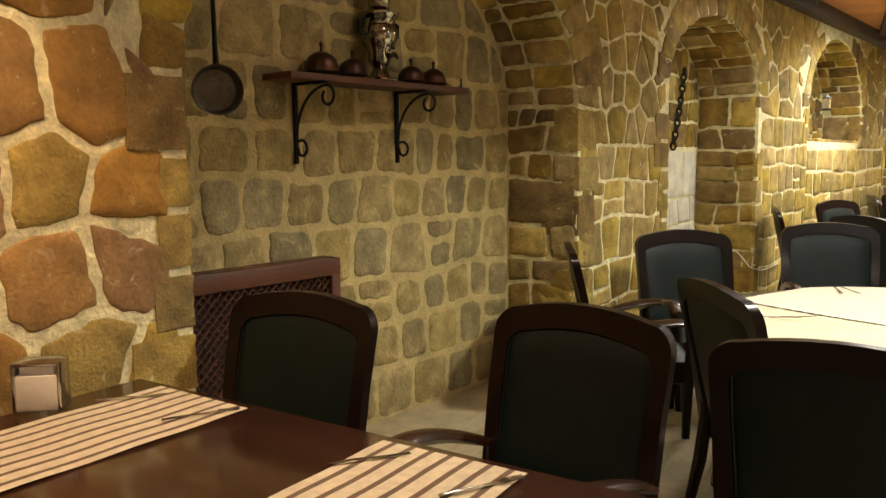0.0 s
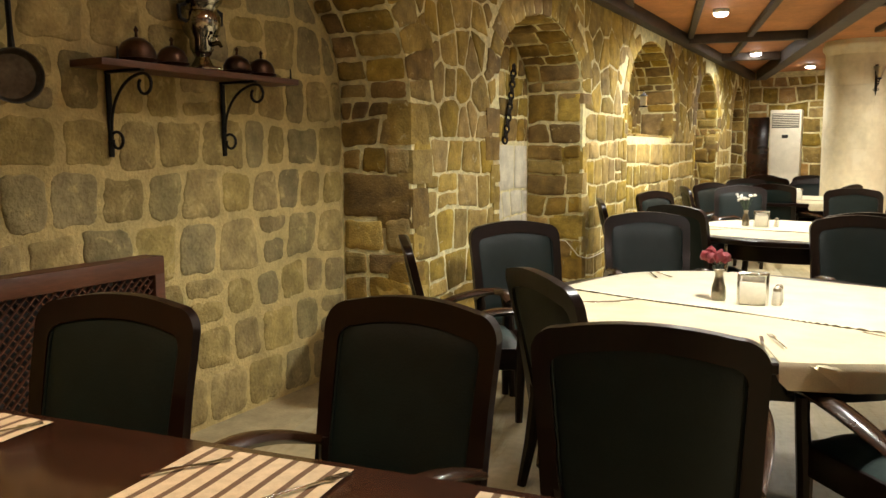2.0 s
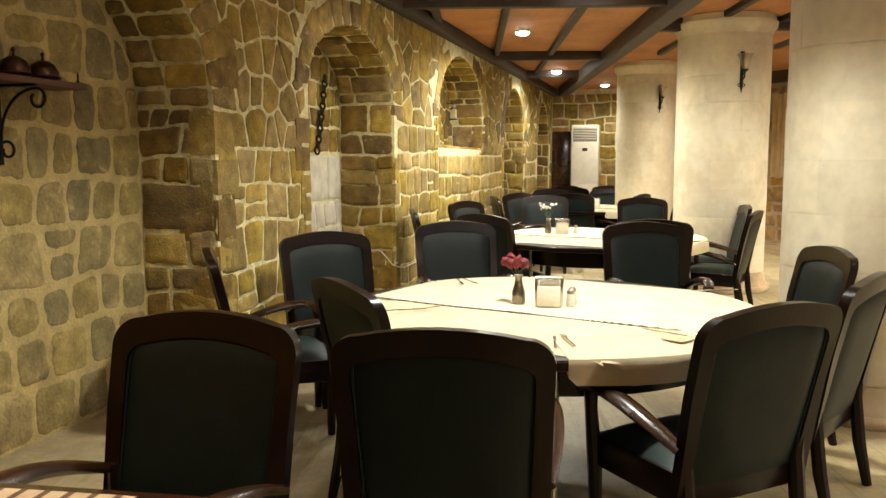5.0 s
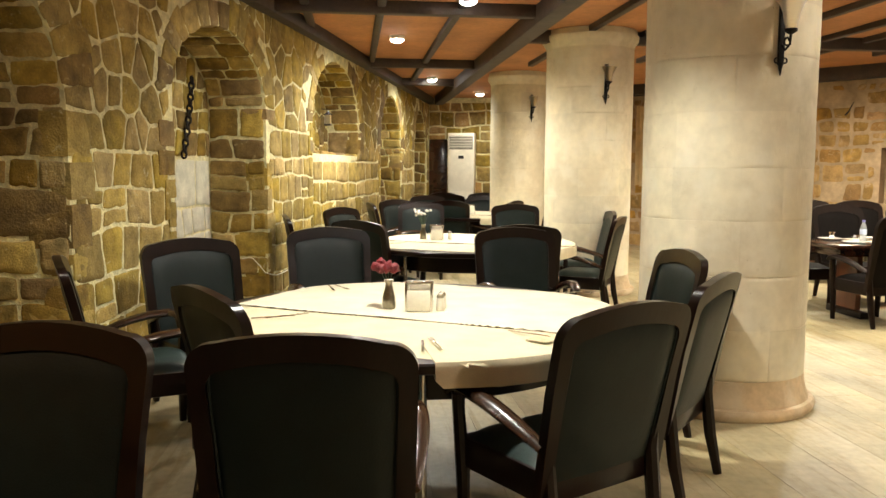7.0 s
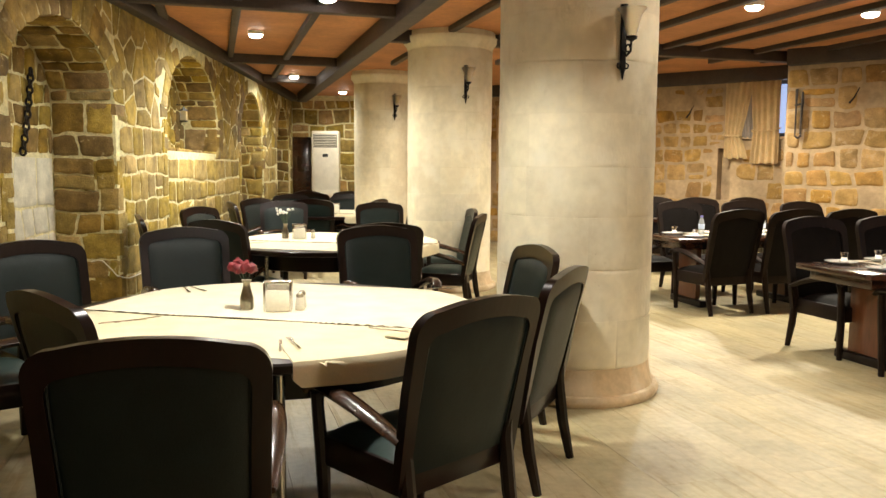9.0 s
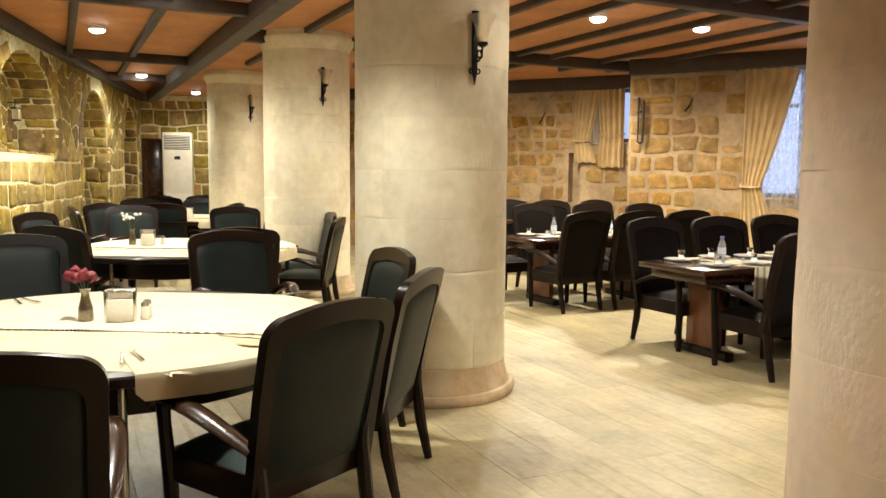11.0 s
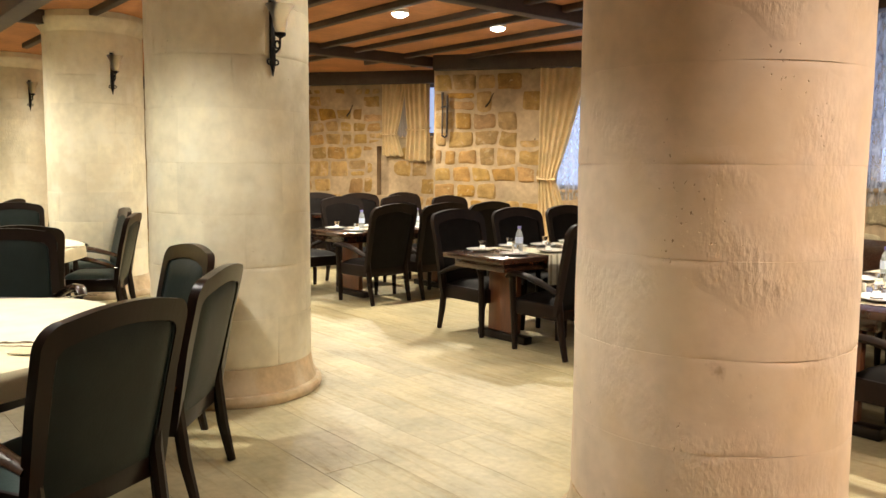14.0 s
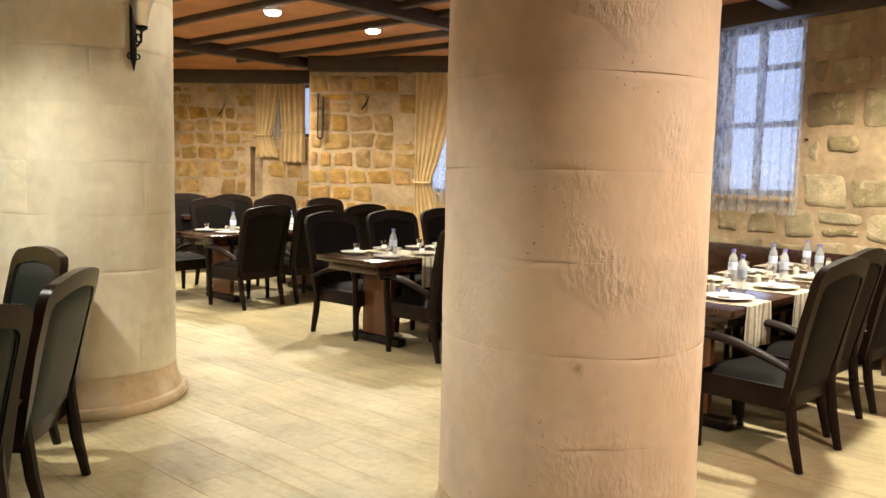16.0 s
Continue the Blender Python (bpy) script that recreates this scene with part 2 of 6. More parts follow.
def patched(m, colour, scale, share, seed, least=0.5):
    """Broad, soft-edged patches of another tone, as where stones of one column differ or old plaster clings."""
    nt = m.node_tree
    b = nt.nodes["Principled BSDF"]
    geo = nt.nodes.new("ShaderNodeNewGeometry")
    mp = nt.nodes.new("ShaderNodeMapping")
    mp.inputs["Location"].default_value, mp.inputs["Scale"].default_value = (seed, seed * 0.7, seed * 0.3), (1, 1, 0.8)
    no = nt.nodes.new("ShaderNodeTexNoise")
    no.inputs["Scale"].default_value, no.inputs["Detail"].default_value, no.inputs["Roughness"].default_value = scale, 7, 0.6
    lim = nt.nodes.new("ShaderNodeMapRange")
    lim.inputs[1].default_value, lim.inputs[2].default_value = least, least + 0.12
    lim.inputs[4].default_value = share
    mix = nt.nodes.new("ShaderNodeMix")
    mix.data_type = "RGBA"
    mix.inputs["B"].default_value = (*colour, 1)
    nt.links.new(geo.outputs["Position"], mp.inputs[0])
    nt.links.new(mp.outputs[0], no.inputs["Vector"])
    nt.links.new(no.outputs[0], lim.inputs[0])
    nt.links.new(lim.outputs[0], mix.inputs["Factor"])
    nt.links.new(b.inputs["Base Color"].links[0].from_socket, mix.inputs["A"])
    nt.links.new(mix.outputs["Result"], b.inputs["Base Color"])


# Browner than the shafts, with paler patches.
COLUMN_BASE = material("clay_brown_limestone", (0.60, 0.45, 0.28), 0.85, dark=0.7, scale=3, fine=20, bump=0.3)
patched(COLUMN, (0.60, 0.50, 0.34), 1.6, 0.45, 3.0)
patched(COLUMN, (0.76, 0.71, 0.58), 3.7, 0.5, 11.0)
patched(COLUMN_PINK, (0.74, 0.62, 0.47), 1.4, 0.6, 5.0)
patched(COLUMN_PINK, (0.70, 0.52, 0.30), 2.1, 0.4, 23.0)
patched(COLUMN_PINK, (0.36, 0.24, 0.13), 7.0, 0.7, 31.0, 0.66)
patched(COLUMN, (0.46, 0.38, 0.24), 8.0, 0.5, 17.0, 0.66)
patched(COLUMN_BASE, (0.70, 0.60, 0.45), 3.0, 0.6, 8.0)
tooled(COLUMN, 0.35)
tooled(COLUMN_PINK, 0.55)
pitted(COLUMN, 34, 0.15, 0.4)
pitted(COLUMN_PINK, 40, 0.165, 0.7)
FLOOR = material("pale_floor_board", (0.47, 0.395, 0.23), 0.42, dark=0.74, scale=2.2, fine=22, bump=0.08, vary=0.10)


def grained(m, colour, along):
    """Long torn streaks and scuffs along a board's own length, different on every board."""
    nt = m.node_tree
    b = nt.nodes["Principled BSDF"]
    co, info = nt.nodes.new("ShaderNodeTexCoord"), nt.nodes.new("ShaderNodeObjectInfo")
    shift = nt.nodes.new("ShaderNodeVectorMath")
    shift.operation = "MULTIPLY_ADD"
    shift.inputs[1].default_value = along
    far = nt.nodes.new("ShaderNodeMath")
    far.operation, far.inputs[1].default_value = "MULTIPLY", 80
    nt.links.new(info.outputs["Random"], far.inputs[0])
    nt.links.new(co.outputs["Object"], shift.inputs[0])
    nt.links.new(far.outputs[0], shift.inputs[2])
    streak = nt.nodes.new("ShaderNodeTexNoise")
    streak.inputs["Scale"].default_value, streak.inputs["Detail"].default_value, streak.inputs["Roughness"].default_value = 1.0, 6, 0.7
    streak.inputs["Distortion"].default_value = 0.4
    nt.links.new(shift.outputs[0], streak.inputs["Vector"])
    lim = nt.nodes.new("ShaderNodeMapRange")
    lim.inputs[1].default_value, lim.inputs[2].default_value = 0.52, 0.72
    lim.inputs[4].default_value = 0.7
    nt.links.new(streak.outputs[0], lim.inputs[0])
    mix = nt.nodes.new("ShaderNodeMix")
    mix.data_type, mix.blend_type = "RGBA", "MULTIPLY"
    mix.inputs["B"].default_value = (*colour, 1)
    nt.links.new(lim.outputs[0], mix.inputs["Factor"])
    nt.links.new(b.inputs["Base Color"].links[0].from_socket, mix.inputs["A"])
    nt.links.new(mix.outputs["Result"], b.inputs["Base Color"])
    gloss = nt.nodes.new("ShaderNodeMapRange")
    gloss.inputs[1].default_value, gloss.inputs[2].default_value = 0.3, 0.75
    gloss.inputs[3].default_value, gloss.inputs[4].default_value = 0.34, 0.62
    nt.links.new(streak.outputs[0], gloss.inputs[0])
    nt.links.new(gloss.outputs[0], b.inputs["Roughness"])
    bp = nt.nodes.new("ShaderNodeBump")
    bp.invert = True
    bp.inputs["Strength"].default_value, bp.inputs["Distance"].default_value = 0.25, 0.01
    nt.links.new(lim.outputs[0], bp.inputs["Height"])
    nt.links.new(b.inputs["Normal"].links[0].from_socket, bp.inputs["Normal"])
    nt.links.new(bp.outputs[0], b.inputs["Normal"])
    return m


grained(FLOOR, (0.72, 0.62, 0.46), (16.0, 1.3, 1.0))
FLOOR_BASE = material("floor_joint", (0.44, 0.36, 0.21), 0.6)
WOOD = material("dark_lacquered_wood", (0.011, 0.0046, 0.003), 0.28, dark=0.6, scale=5, fine=50, bump=0.05, coat=0.08, stretch=(1, 1, 0.3))
WOOD.node_tree.nodes["Principled BSDF"].inputs["Specular IOR Level"].default_value = 0.22
# Browner than the frames: the highlight along the arms is put into the colour.
ARM_WOOD = material("highlight_brown_armrest_wood", (0.042, 0.018, 0.008), 0.26, dark=0.55, scale=6, fine=50, bump=0.05, coat=0.15)
MATT_WOOD = material("dull_brown_black_wood", (0.016, 0.0085, 0.006), 0.5, dark=0.6, scale=5, fine=50, bump=0.08, stretch=(1, 1, 0.3))
MATT_WOOD.node_tree.nodes["Principled BSDF"].inputs["Specular IOR Level"].default_value = 0.14
TABLE_WOOD = material("brown_table_wood", (0.048, 0.017, 0.0085), 0.22, dark=0.6, scale=4, fine=30, bump=0.04, coat=0.5, stretch=(0.4, 2.5, 1))
PANEL_WOOD = material("red_brown_panel_wood", (0.16, 0.055, 0.022), 0.35, dark=0.6, scale=4, fine=30, bump=0.05, coat=0.2, stretch=(2, 2, 0.3))
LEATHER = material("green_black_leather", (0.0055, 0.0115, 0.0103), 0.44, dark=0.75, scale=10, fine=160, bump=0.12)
BLACK_LEATHER = material("brown_black_leather", (0.0075, 0.0055, 0.005), 0.7, dark=0.75, scale=10, fine=160, bump=0.12)
BLACK_LEATHER.node_tree.nodes["Principled BSDF"].inputs["Specular IOR Level"].default_value = 0.1
# Same leather, lighter on the seats: light from above is in the colour.
LIT_SEAT_LEATHER = material("lit_green_black_leather", (0.022, 0.037, 0.033), 0.42, dark=0.75, scale=10, fine=160, bump=0.12)
for m in (LEATHER, LIT_SEAT_LEATHER):
    m.node_tree.nodes["Principled BSDF"].inputs["Specular IOR Level"].default_value = 0.24
CLOTH = material("cream_tablecloth", (0.62, 0.54, 0.36), 0.85, dark=0.9, scale=6, fine=240, bump=0.2)
CLOTH_TOP = material("pale_cream_tablecloth", (0.68, 0.62, 0.46), 0.85, dark=0.9, scale=6, fine=240, bump=0.2)
NAPKIN = material("dull_beige_napkin", (0.58, 0.49, 0.31), 0.9, dark=0.8, scale=20, fine=200, bump=0.2)
# Dark tone for the shadow gaps below the wavy overcloth hem.
HEM_SHADE = material("olive_brown_hem_shade", (0.16, 0.12, 0.06), 0.9, dark=0.5, scale=60, fine=200, bump=0.3)
RUNNER = stripes("striped_runner", (0.57, 0.47, 0.315), (0.13, 0.075, 0.04), 0.058, 0.30)
RUNNER_PALE = stripes("pale_striped_runner", (0.70, 0.64, 0.50), (0.34, 0.29, 0.20), 0.07, 0.35)
BEAM = material("dark_beam_wood", (0.055, 0.036, 0.026), 0.6, dark=0.6, scale=5, fine=40, bump=0.25, stretch=(1, 1, 1))
CEIL = material("terracotta_ceiling_board", (0.52, 0.23, 0.090), 0.75, dark=0.75, scale=1.6, fine=18, bump=0.1)
IRON = material("black_wrought_iron", (0.014, 0.012, 0.011), 0.5, metal=0.6, dark=0.6, fine=90, bump=0.3)
RUST = material("rusty_chain_iron", (0.03, 0.022, 0.018), 0.65, metal=0.4, dark=0.5, fine=90, bump=0.5)
STEEL = material("tarnished_steel", (0.42, 0.37, 0.28), 0.28, metal=1.0, dark=0.6, scale=12, fine=60, bump=0.1)
OLD_TIN = material("old_tinned_copper", (0.17, 0.15, 0.115), 0.42, metal=0.8, dark=0.5, scale=12, fine=60, bump=0.15)
BRIGHT_METAL = material("polished_samovar_metal", (0.46, 0.42, 0.34), 0.13, metal=1.0, dark=0.45, scale=14, fine=60, bump=0.1)
CUTLERY = material("bright_cutlery_steel", (0.62, 0.60, 0.55), 0.2, metal=1.0, dark=0.85, bump=0)
COPPER = material("dark_copper", (0.10, 0.05, 0.03), 0.35, metal=0.9, dark=0.5, scale=14, fine=60, bump=0.15)
SHELF = material("shelf_red_wood", (0.13, 0.045, 0.02), 0.5, dark=0.6, scale=5, fine=40, bump=0.15, stretch=(2, 0.4, 2))
WHITE = material("white_plastic", (0.74, 0.70, 0.60), 0.4, dark=0.95, bump=0)
DARK = material("dark_plastic", (0.02, 0.02, 0.02), 0.5, bump=0)
CHINA = material("white_china", (0.80, 0.78, 0.74), 0.12, dark=0.97, bump=0, coat=0.5)
PAPER = material("white_paper", (0.8, 0.78, 0.74), 0.9, dark=0.95, bump=0)
CURTAIN = material("beige_curtain_cloth", (0.64, 0.48, 0.26), 0.9, dark=0.85, scale=5, fine=200, bump=0.2)
DIM_SHEET = material("dim_grey_sheet", (0.30, 0.26, 0.23), 0.9, dark=0.85, scale=5, fine=200, bump=0.2)
RED = material("red_petals", (0.19, 0.012, 0.02), 0.6, dark=0.6, scale=40, bump=0.1)
PALE_PETAL = material("white_petals", (0.75, 0.72, 0.66), 0.6, dark=0.8, scale=40, bump=0.1)
LEAF = material("stem_green", (0.04, 0.07, 0.03), 0.6, dark=0.6, scale=30)
FRAME = material("window_frame_grey", (0.10, 0.105, 0.14), 0.5, dark=0.85, bump=0.05)
ORANGE = weathered(material("orange_sandstone", (0.47, 0.265, 0.08), 0.9, dark=0.62, scale=7, fine=60, bump=0.7, vary=0.26), (0.62, 0.48, 0.28), 0.45, 12, 0.4)
GLASS = glass("clear_glass")
BOTTLE = glass("clear_bottle_plastic", (0.90, 0.95, 1.0), 0.18, 1.12)
BOTTLE.node_tree.nodes["Principled BSDF"].inputs["Transmission Weight"].default_value = 0.72
FROST = glass("frosted_lamp_glass", (1.0, 0.96, 0.88), 0.32, 1.25)
CAP = material("violet_bottle_cap", (0.16, 0.14, 0.45), 0.5, dark=0.95, bump=0)
BLUE_LABEL = material("pale_blue_label", (0.55, 0.62, 0.78), 0.6, dark=0.9, bump=0)
LAMP = glow("lamp_lens", (1.0, 0.96, 0.88), 45.0)
SKY_PANE = glow("bright_outdoor_backdrop", (0.48, 0.62, 1.0), 0.85)

# ---- mesh helpers ----
def mesh_of(bm, name, mat, smooth=False):
    me = bpy.data.meshes.new(name)
    bmesh.ops.recalc_face_normals(bm, faces=bm.faces)
    bm.to_mesh(me)
    bm.free()
    me.materials.append(mat)
    if smooth:
        me.shade_smooth()
        me.set_sharp_from_angle(angle=radians(42))
    return me


def part(name, bm, mat, parent=None, label="", smooth=True):
    ob = new(name, mesh_of(bm, name, mat, smooth))
    ob.parent = parent
    return tagged(ob, label) if label else ob


def thing(name, label, category, group="", kind="", at=None):
    ob = new(name)
    ob.empty_display_size = 0.1
    if at is not None:
        ob.matrix_basis = at
    return tagged(ob, label, category, group, kind)


def box(bm, c, s, m=None, bevel=0.0):
    r = bmesh.ops.create_cube(bm, size=1.0)
    mat = Matrix.Translation(c) @ Matrix.Diagonal((*s, 1))
    bmesh.ops.transform(bm, matrix=(m @ mat) if m else mat, verts=r["verts"])
    if bevel:
        edges = list({e for v in r["verts"] for e in v.link_edges})
        bmesh.ops.bevel(bm, geom=edges, offset=bevel, segments=2, affect="EDGES", profile=0.5)
    return bm


def lathe(bm, profile, n=20, m=None):
    """Turns a profile of (radius, height) about z."""
    rings = []
    for r, z in profile:
        ring = []
        for k in range(n):
            a = 2 * math.pi * k / n
            p = Vector((r * math.cos(a), r * math.sin(a), z))
            ring.append(bm.verts.new(m @ p if m else p))
        rings.append(ring)
    for a, b in zip(rings, rings[1:]):
        for k in range(n):
            bm.faces.new((a[k], a[(k + 1) % n], b[(k + 1) % n], b[k]))
    bm.faces.new(rings[0])
    bm.faces.new(rings[-1])
    return bm


def tube(bm, pts, radii, n=8, flat=1.0):
    """A tube along points; flat squeezes it along its second axis."""
    pts = [Vector(p) for p in pts]
    if not hasattr(radii, "__len__"):
        radii = [radii] * len(pts)
    rings = []
    side = None
    for k, p in enumerate(pts):
        d = (pts[min(k + 1, len(pts) - 1)] - pts[max(k - 1, 0)]).normalized()
        if side is None:
            side = d.cross(Vector((0, 0, 1)) if abs(d.z) < 0.9 else Vector((1, 0, 0))).normalized()
        side = (side - d * side.dot(d)).normalized()
        up = side.cross(d)
        rings.append([bm.verts.new(p + radii[k] * (math.cos(a) * side + flat * math.sin(a) * up)) for a in (2 * math.pi * j / n for j in range(n))])
    for a, b in zip(rings, rings[1:]):
        for k in range(n):
            bm.faces.new((a[k], a[(k + 1) % n], b[(k + 1) % n], b[k]))
    bm.faces.new(rings[0])
    bm.faces.new(rings[-1])
    return bm


def sheet(bm, nu, nv, f):
    g = [[bm.verts.new(f(i / nu, j / nv)) for j in range(nv + 1)] for i in range(nu + 1)]
    for i in range(nu):
        for j in range(nv):
            bm.faces.new((g[i][j], g[i + 1][j], g[i + 1][j + 1], g[i][j + 1]))
    return bm


def quad(bm, *pts):
    bm.faces.new([bm.verts.new(p) for p in pts])


# ---- masonry ----
def ragged(pts, rng, step, wild, soft):
    """A closed outline from a few corners: corners cut, sides broken into short, uneven steps."""
    n = len(pts)
    cut = []
    for j in range(n):
        p, o, q = pts[j], pts[j - 1], pts[(j + 1) % n]
        k = soft * rng.uniform(0.4, 1.4)
        a, b = p.lerp(o, min(0.45, k / max((o - p).length, 1e-4))), p.lerp(q, min(0.45, k / max((q - p).length, 1e-4)))
        cut += [a, (a + b) / 2 * 0.62 + p * 0.38, b]
    out = []
    for j, p in enumerate(cut):
        q = cut[(j + 1) % len(cut)]
        d = q - p
        out.append(p)
        m = int(d.length / step)
        side = Vector((-d.y, d.x)).normalized() if d.length > 1e-5 else Vector((0, 0))
        for i in range(1, m + 1):
            out.append(p + d * (i / (m + 1)) + side * rng.uniform(-wild, wild * 0.6))
    return out


def stone_faces(pts, rng, depth):
    """Vertices and faces of a stone over an outline in its own plane: broken edges and an uneven face."""
    n = len(pts)
    c = sum(pts, Vector((0, 0))) / n
    tilt = rng.uniform(-0.5, 0.5), rng.uniform(-0.5, 0.5)
    o = Vector((rng.uniform(0, 50), rng.uniform(0, 50), 0))
    verts, faces = [], []
    for inset, z in ((1.0, -0.5), (0.985, 0.25), (0.93, 0.8), (0.6, 1.0)):
        for p in pts:
            q = c + (p - c) * inset
            rough = 0.0 if z < 0 else 0.55 * noise.noise(Vector((q.x * 11, q.y * 11, 0)) + o)
            lift = 0 if z < 0 else tilt[0] * (p.x - c.x) + tilt[1] * (p.y - c.y)
            verts.append((q.x, q.y, depth * (z + rough) + lift * 0.05 * max(z, 0)))
    verts.append((c.x, c.y, depth * rng.uniform(0.7, 1.4)))
    for k in range(3):
        for j in range(n):
            a, b = k * n + j, k * n + (j + 1) % n
            faces.append((a, b, b + n, a + n))
    for j in range(n):
        faces.append((3 * n + j, 3 * n + (j + 1) % n, 4 * n))
    return verts, faces


def set_stone(parent, poly, rot, o, u, v, mat, rng, depth, step=0.05, wild=0.009, soft=0.035):
    """One stone over a polygon given in metres along u and v from o."""
    c = sum(poly, Vector((0, 0))) / len(poly)
    verts, faces = stone_faces(ragged([p - c for p in poly], rng, step, wild, soft), rng, depth * rng.uniform(0.6, 1.4))
    me = bpy.data.meshes.new("stone")
    me.from_pydata(verts, [], faces)
    me.materials.append(mat)
    me.shade_smooth()
    ob = new("stone", me)
    m = rot.copy()
    m.translation = o + u * c.x + v * c.y
    ob.matrix_basis = m
    ob.parent = parent
    return ob


def shrink(poly, g):
    """A convex polygon with its sides moved inwards by g; None when nothing is left."""
    n = len(poly)
    lines = []
    for j in range(n):
        p, q = poly[j], poly[(j + 1) % n]
        d = (q - p).normalized()
        lines.append((p + Vector((-d.y, d.x)) * g, d))
    out = []
    for j in range(n):
        (p, d), (q, e) = lines[j - 1], lines[j]
        x = d.x * e.y - d.y * e.x
        if abs(x) < 1e-4:
            out.append(q)
            continue
        w = q - p
        out.append(p + d * ((w.x * e.y - w.y * e.x) / x))
    area = sum(out[j - 1].x * out[j].y - out[j].x * out[j - 1].y for j in range(n)) / 2
    if area < 0.004 or max((p - q).length for p, q in zip(out, poly)) > 0.2:
        return None
    return out


def clip(poly, m, d):
    """The part of a polygon on the side of the line through m that d points away from."""
    out = []
    for j in range(len(poly)):
        p, q = poly[j - 1], poly[j]
        a, b = (p - m).dot(d), (q - m).dot(d)
        if (a < 0) != (b < 0):
            out.append(p + (q - p) * (a / (a - b)))
        if b < 0:
            out.append(q)
    return out


def lay_wall(parent, o, u, n, width, height, mats, inside=None, row=(0.2, 0.31), ratio=(0.75, 1.5), gap=0.02, depth=0.012, seed=1, share=None, v=(0, 0, 1), soft=0.016, rubble=False, step=0.05):
    """Uneven stones on the plane through o along u and v: in wavy courses, or as rubble fitted stone to stone."""
    rng = random.Random(seed)
    o, u, v, n = Vector(o), Vector(u), Vector(v), Vector(n)
    rot = Matrix((u, v, n)).transposed().to_4x4()
    zs = [0.0]
    while zs[-1] < height - 0.02:
        z = zs[-1] + rng.uniform(*row)
        zs.append(height if z > height - row[0] * 0.6 else z)

    def joint(k, x):
        if k in (0, len(zs) - 1):
            return zs[k]
        return zs[k] + 0.05 * noise.noise((x * 1.9, k * 5.3, seed * 1.1)) + 0.028 * noise.noise((x * 6.5, k * 3.3, seed * 1.7))
    cells = []
    for k in range(len(zs) - 1):
        rh = zs[k + 1] - zs[k]
        xs = [(0.0, 0.0)]
        while xs[-1][0] < width:
            x = sum(xs[-1]) / 2 + rh * rng.uniform(*ratio) * (rng.uniform(0.5, 1) if len(xs) == 1 else 1)
            xs.append((width, width) if x > width - rh * ratio[0] * 0.5 else (x + rng.uniform(-0.035, 0.035), x + rng.uniform(-0.035, 0.035)))
        for (ab, at), (bb, bt) in zip(xs, xs[1:]):
            mb, mt = (ab + bb) / 2, (at + bt) / 2
            poly = [Vector((x, joint(k, x))) for x in (ab, mb, bb)] + [Vector((x, joint(k + 1, x))) for x in (bt, mt, at)]
            if rng.random() < 0.1 and rh > 0.22 and not rubble:   # two thin stones in place of one
                f = rng.uniform(0.38, 0.62)
                l, r = poly[0].lerp(poly[5], f), poly[2].lerp(poly[3], f)
                cells += [[poly[0], poly[1], poly[2], r, l], [l, r, poly[3], poly[4], poly[5]]]
            else:
                cells.append(poly)
    if rubble:
        seeds = [sum(c, Vector((0, 0))) / len(c) + Vector((rng.uniform(-0.09, 0.09), rng.uniform(-0.08, 0.08))) for c in cells]
        cells = []
        for c in seeds:
            poly = [Vector((0, 0)), Vector((width, 0)), Vector((width, height)), Vector((0, height))]
            for d in seeds:
                e = d - c
                if 0 < e.length < 1.1 and len(poly) > 2:
                    poly = clip(poly, c + e * 0.5, e)
            cells.append(poly)
    for poly in cells:
        if len(poly) < 3:
            continue
        c = sum(poly, Vector((0, 0))) / len(poly)
        if inside:
            xs, ys = [p.x for p in poly], [p.y for p in poly]
            ok = [q for q in (Vector((min(xs) + (max(xs) - min(xs)) * (i + 0.5) / 5, min(ys) + (max(ys) - min(ys)) * (j + 0.5) / 5)) for i in range(5) for j in range(5)) if inside(q.x, q.y)]
            if len(ok) < 7:
                continue
            if len(ok) < 25:
                c = sum(ok, Vector((0, 0))) / len(ok)
                for j in range(len(poly)):
                    for i in range(10):
                        if inside(poly[j].x, poly[j].y):
                            break
                        poly[j] = poly[j].lerp(c, 0.17)
                xs, ys = [p.x for p in poly], [p.y for p in poly]
                if min(max(xs) - min(xs), max(ys) - min(ys)) < 0.11:
                    continue
        mat, pick = rng.choice(mats), rng.random()
        if share and pick > (share(c.x, c.y) if callable(share) else share):
            continue
        g = gap / 2 * rng.uniform(0.6, 1.5)
        poly = [p for j, p in enumerate(poly) if (p - poly[j - 1]).length > 0.012]
        poly = shrink(poly, g) if len(poly) > 2 else None
        if poly:
            set_stone(parent, poly, rot, o, u, v, mat, rng, depth, step, min(0.011, gap * 0.4), soft)


# The long wall: y0, y1, springing, rise, sill, depth of each arched recess.
RECESSES = [(1.66, 4.47, 1.85, 1.02, 0.0, 0.55), (5.80, 7.78, 2.10, 0.60, 0.0, 0.60), (9.35, 11.75, 2.05, 0.85, 1.68, 0.5), (13.2, 15.1, 1.9, 0.9, 0.0, 0.55), (16.6, 18.2, 1.9, 0.9, 0.0, 0.55)]
SOUTH, NORTH = -3.2, 18.6


def arch_z(rec, y):
    y0, y1, spring, rise = rec[:4]
    t = max(-1.0, min(1.0, (y - (y0 + y1) / 2) / ((y1 - y0) / 2)))
    return spring + rise * math.sqrt(1 - t * t)


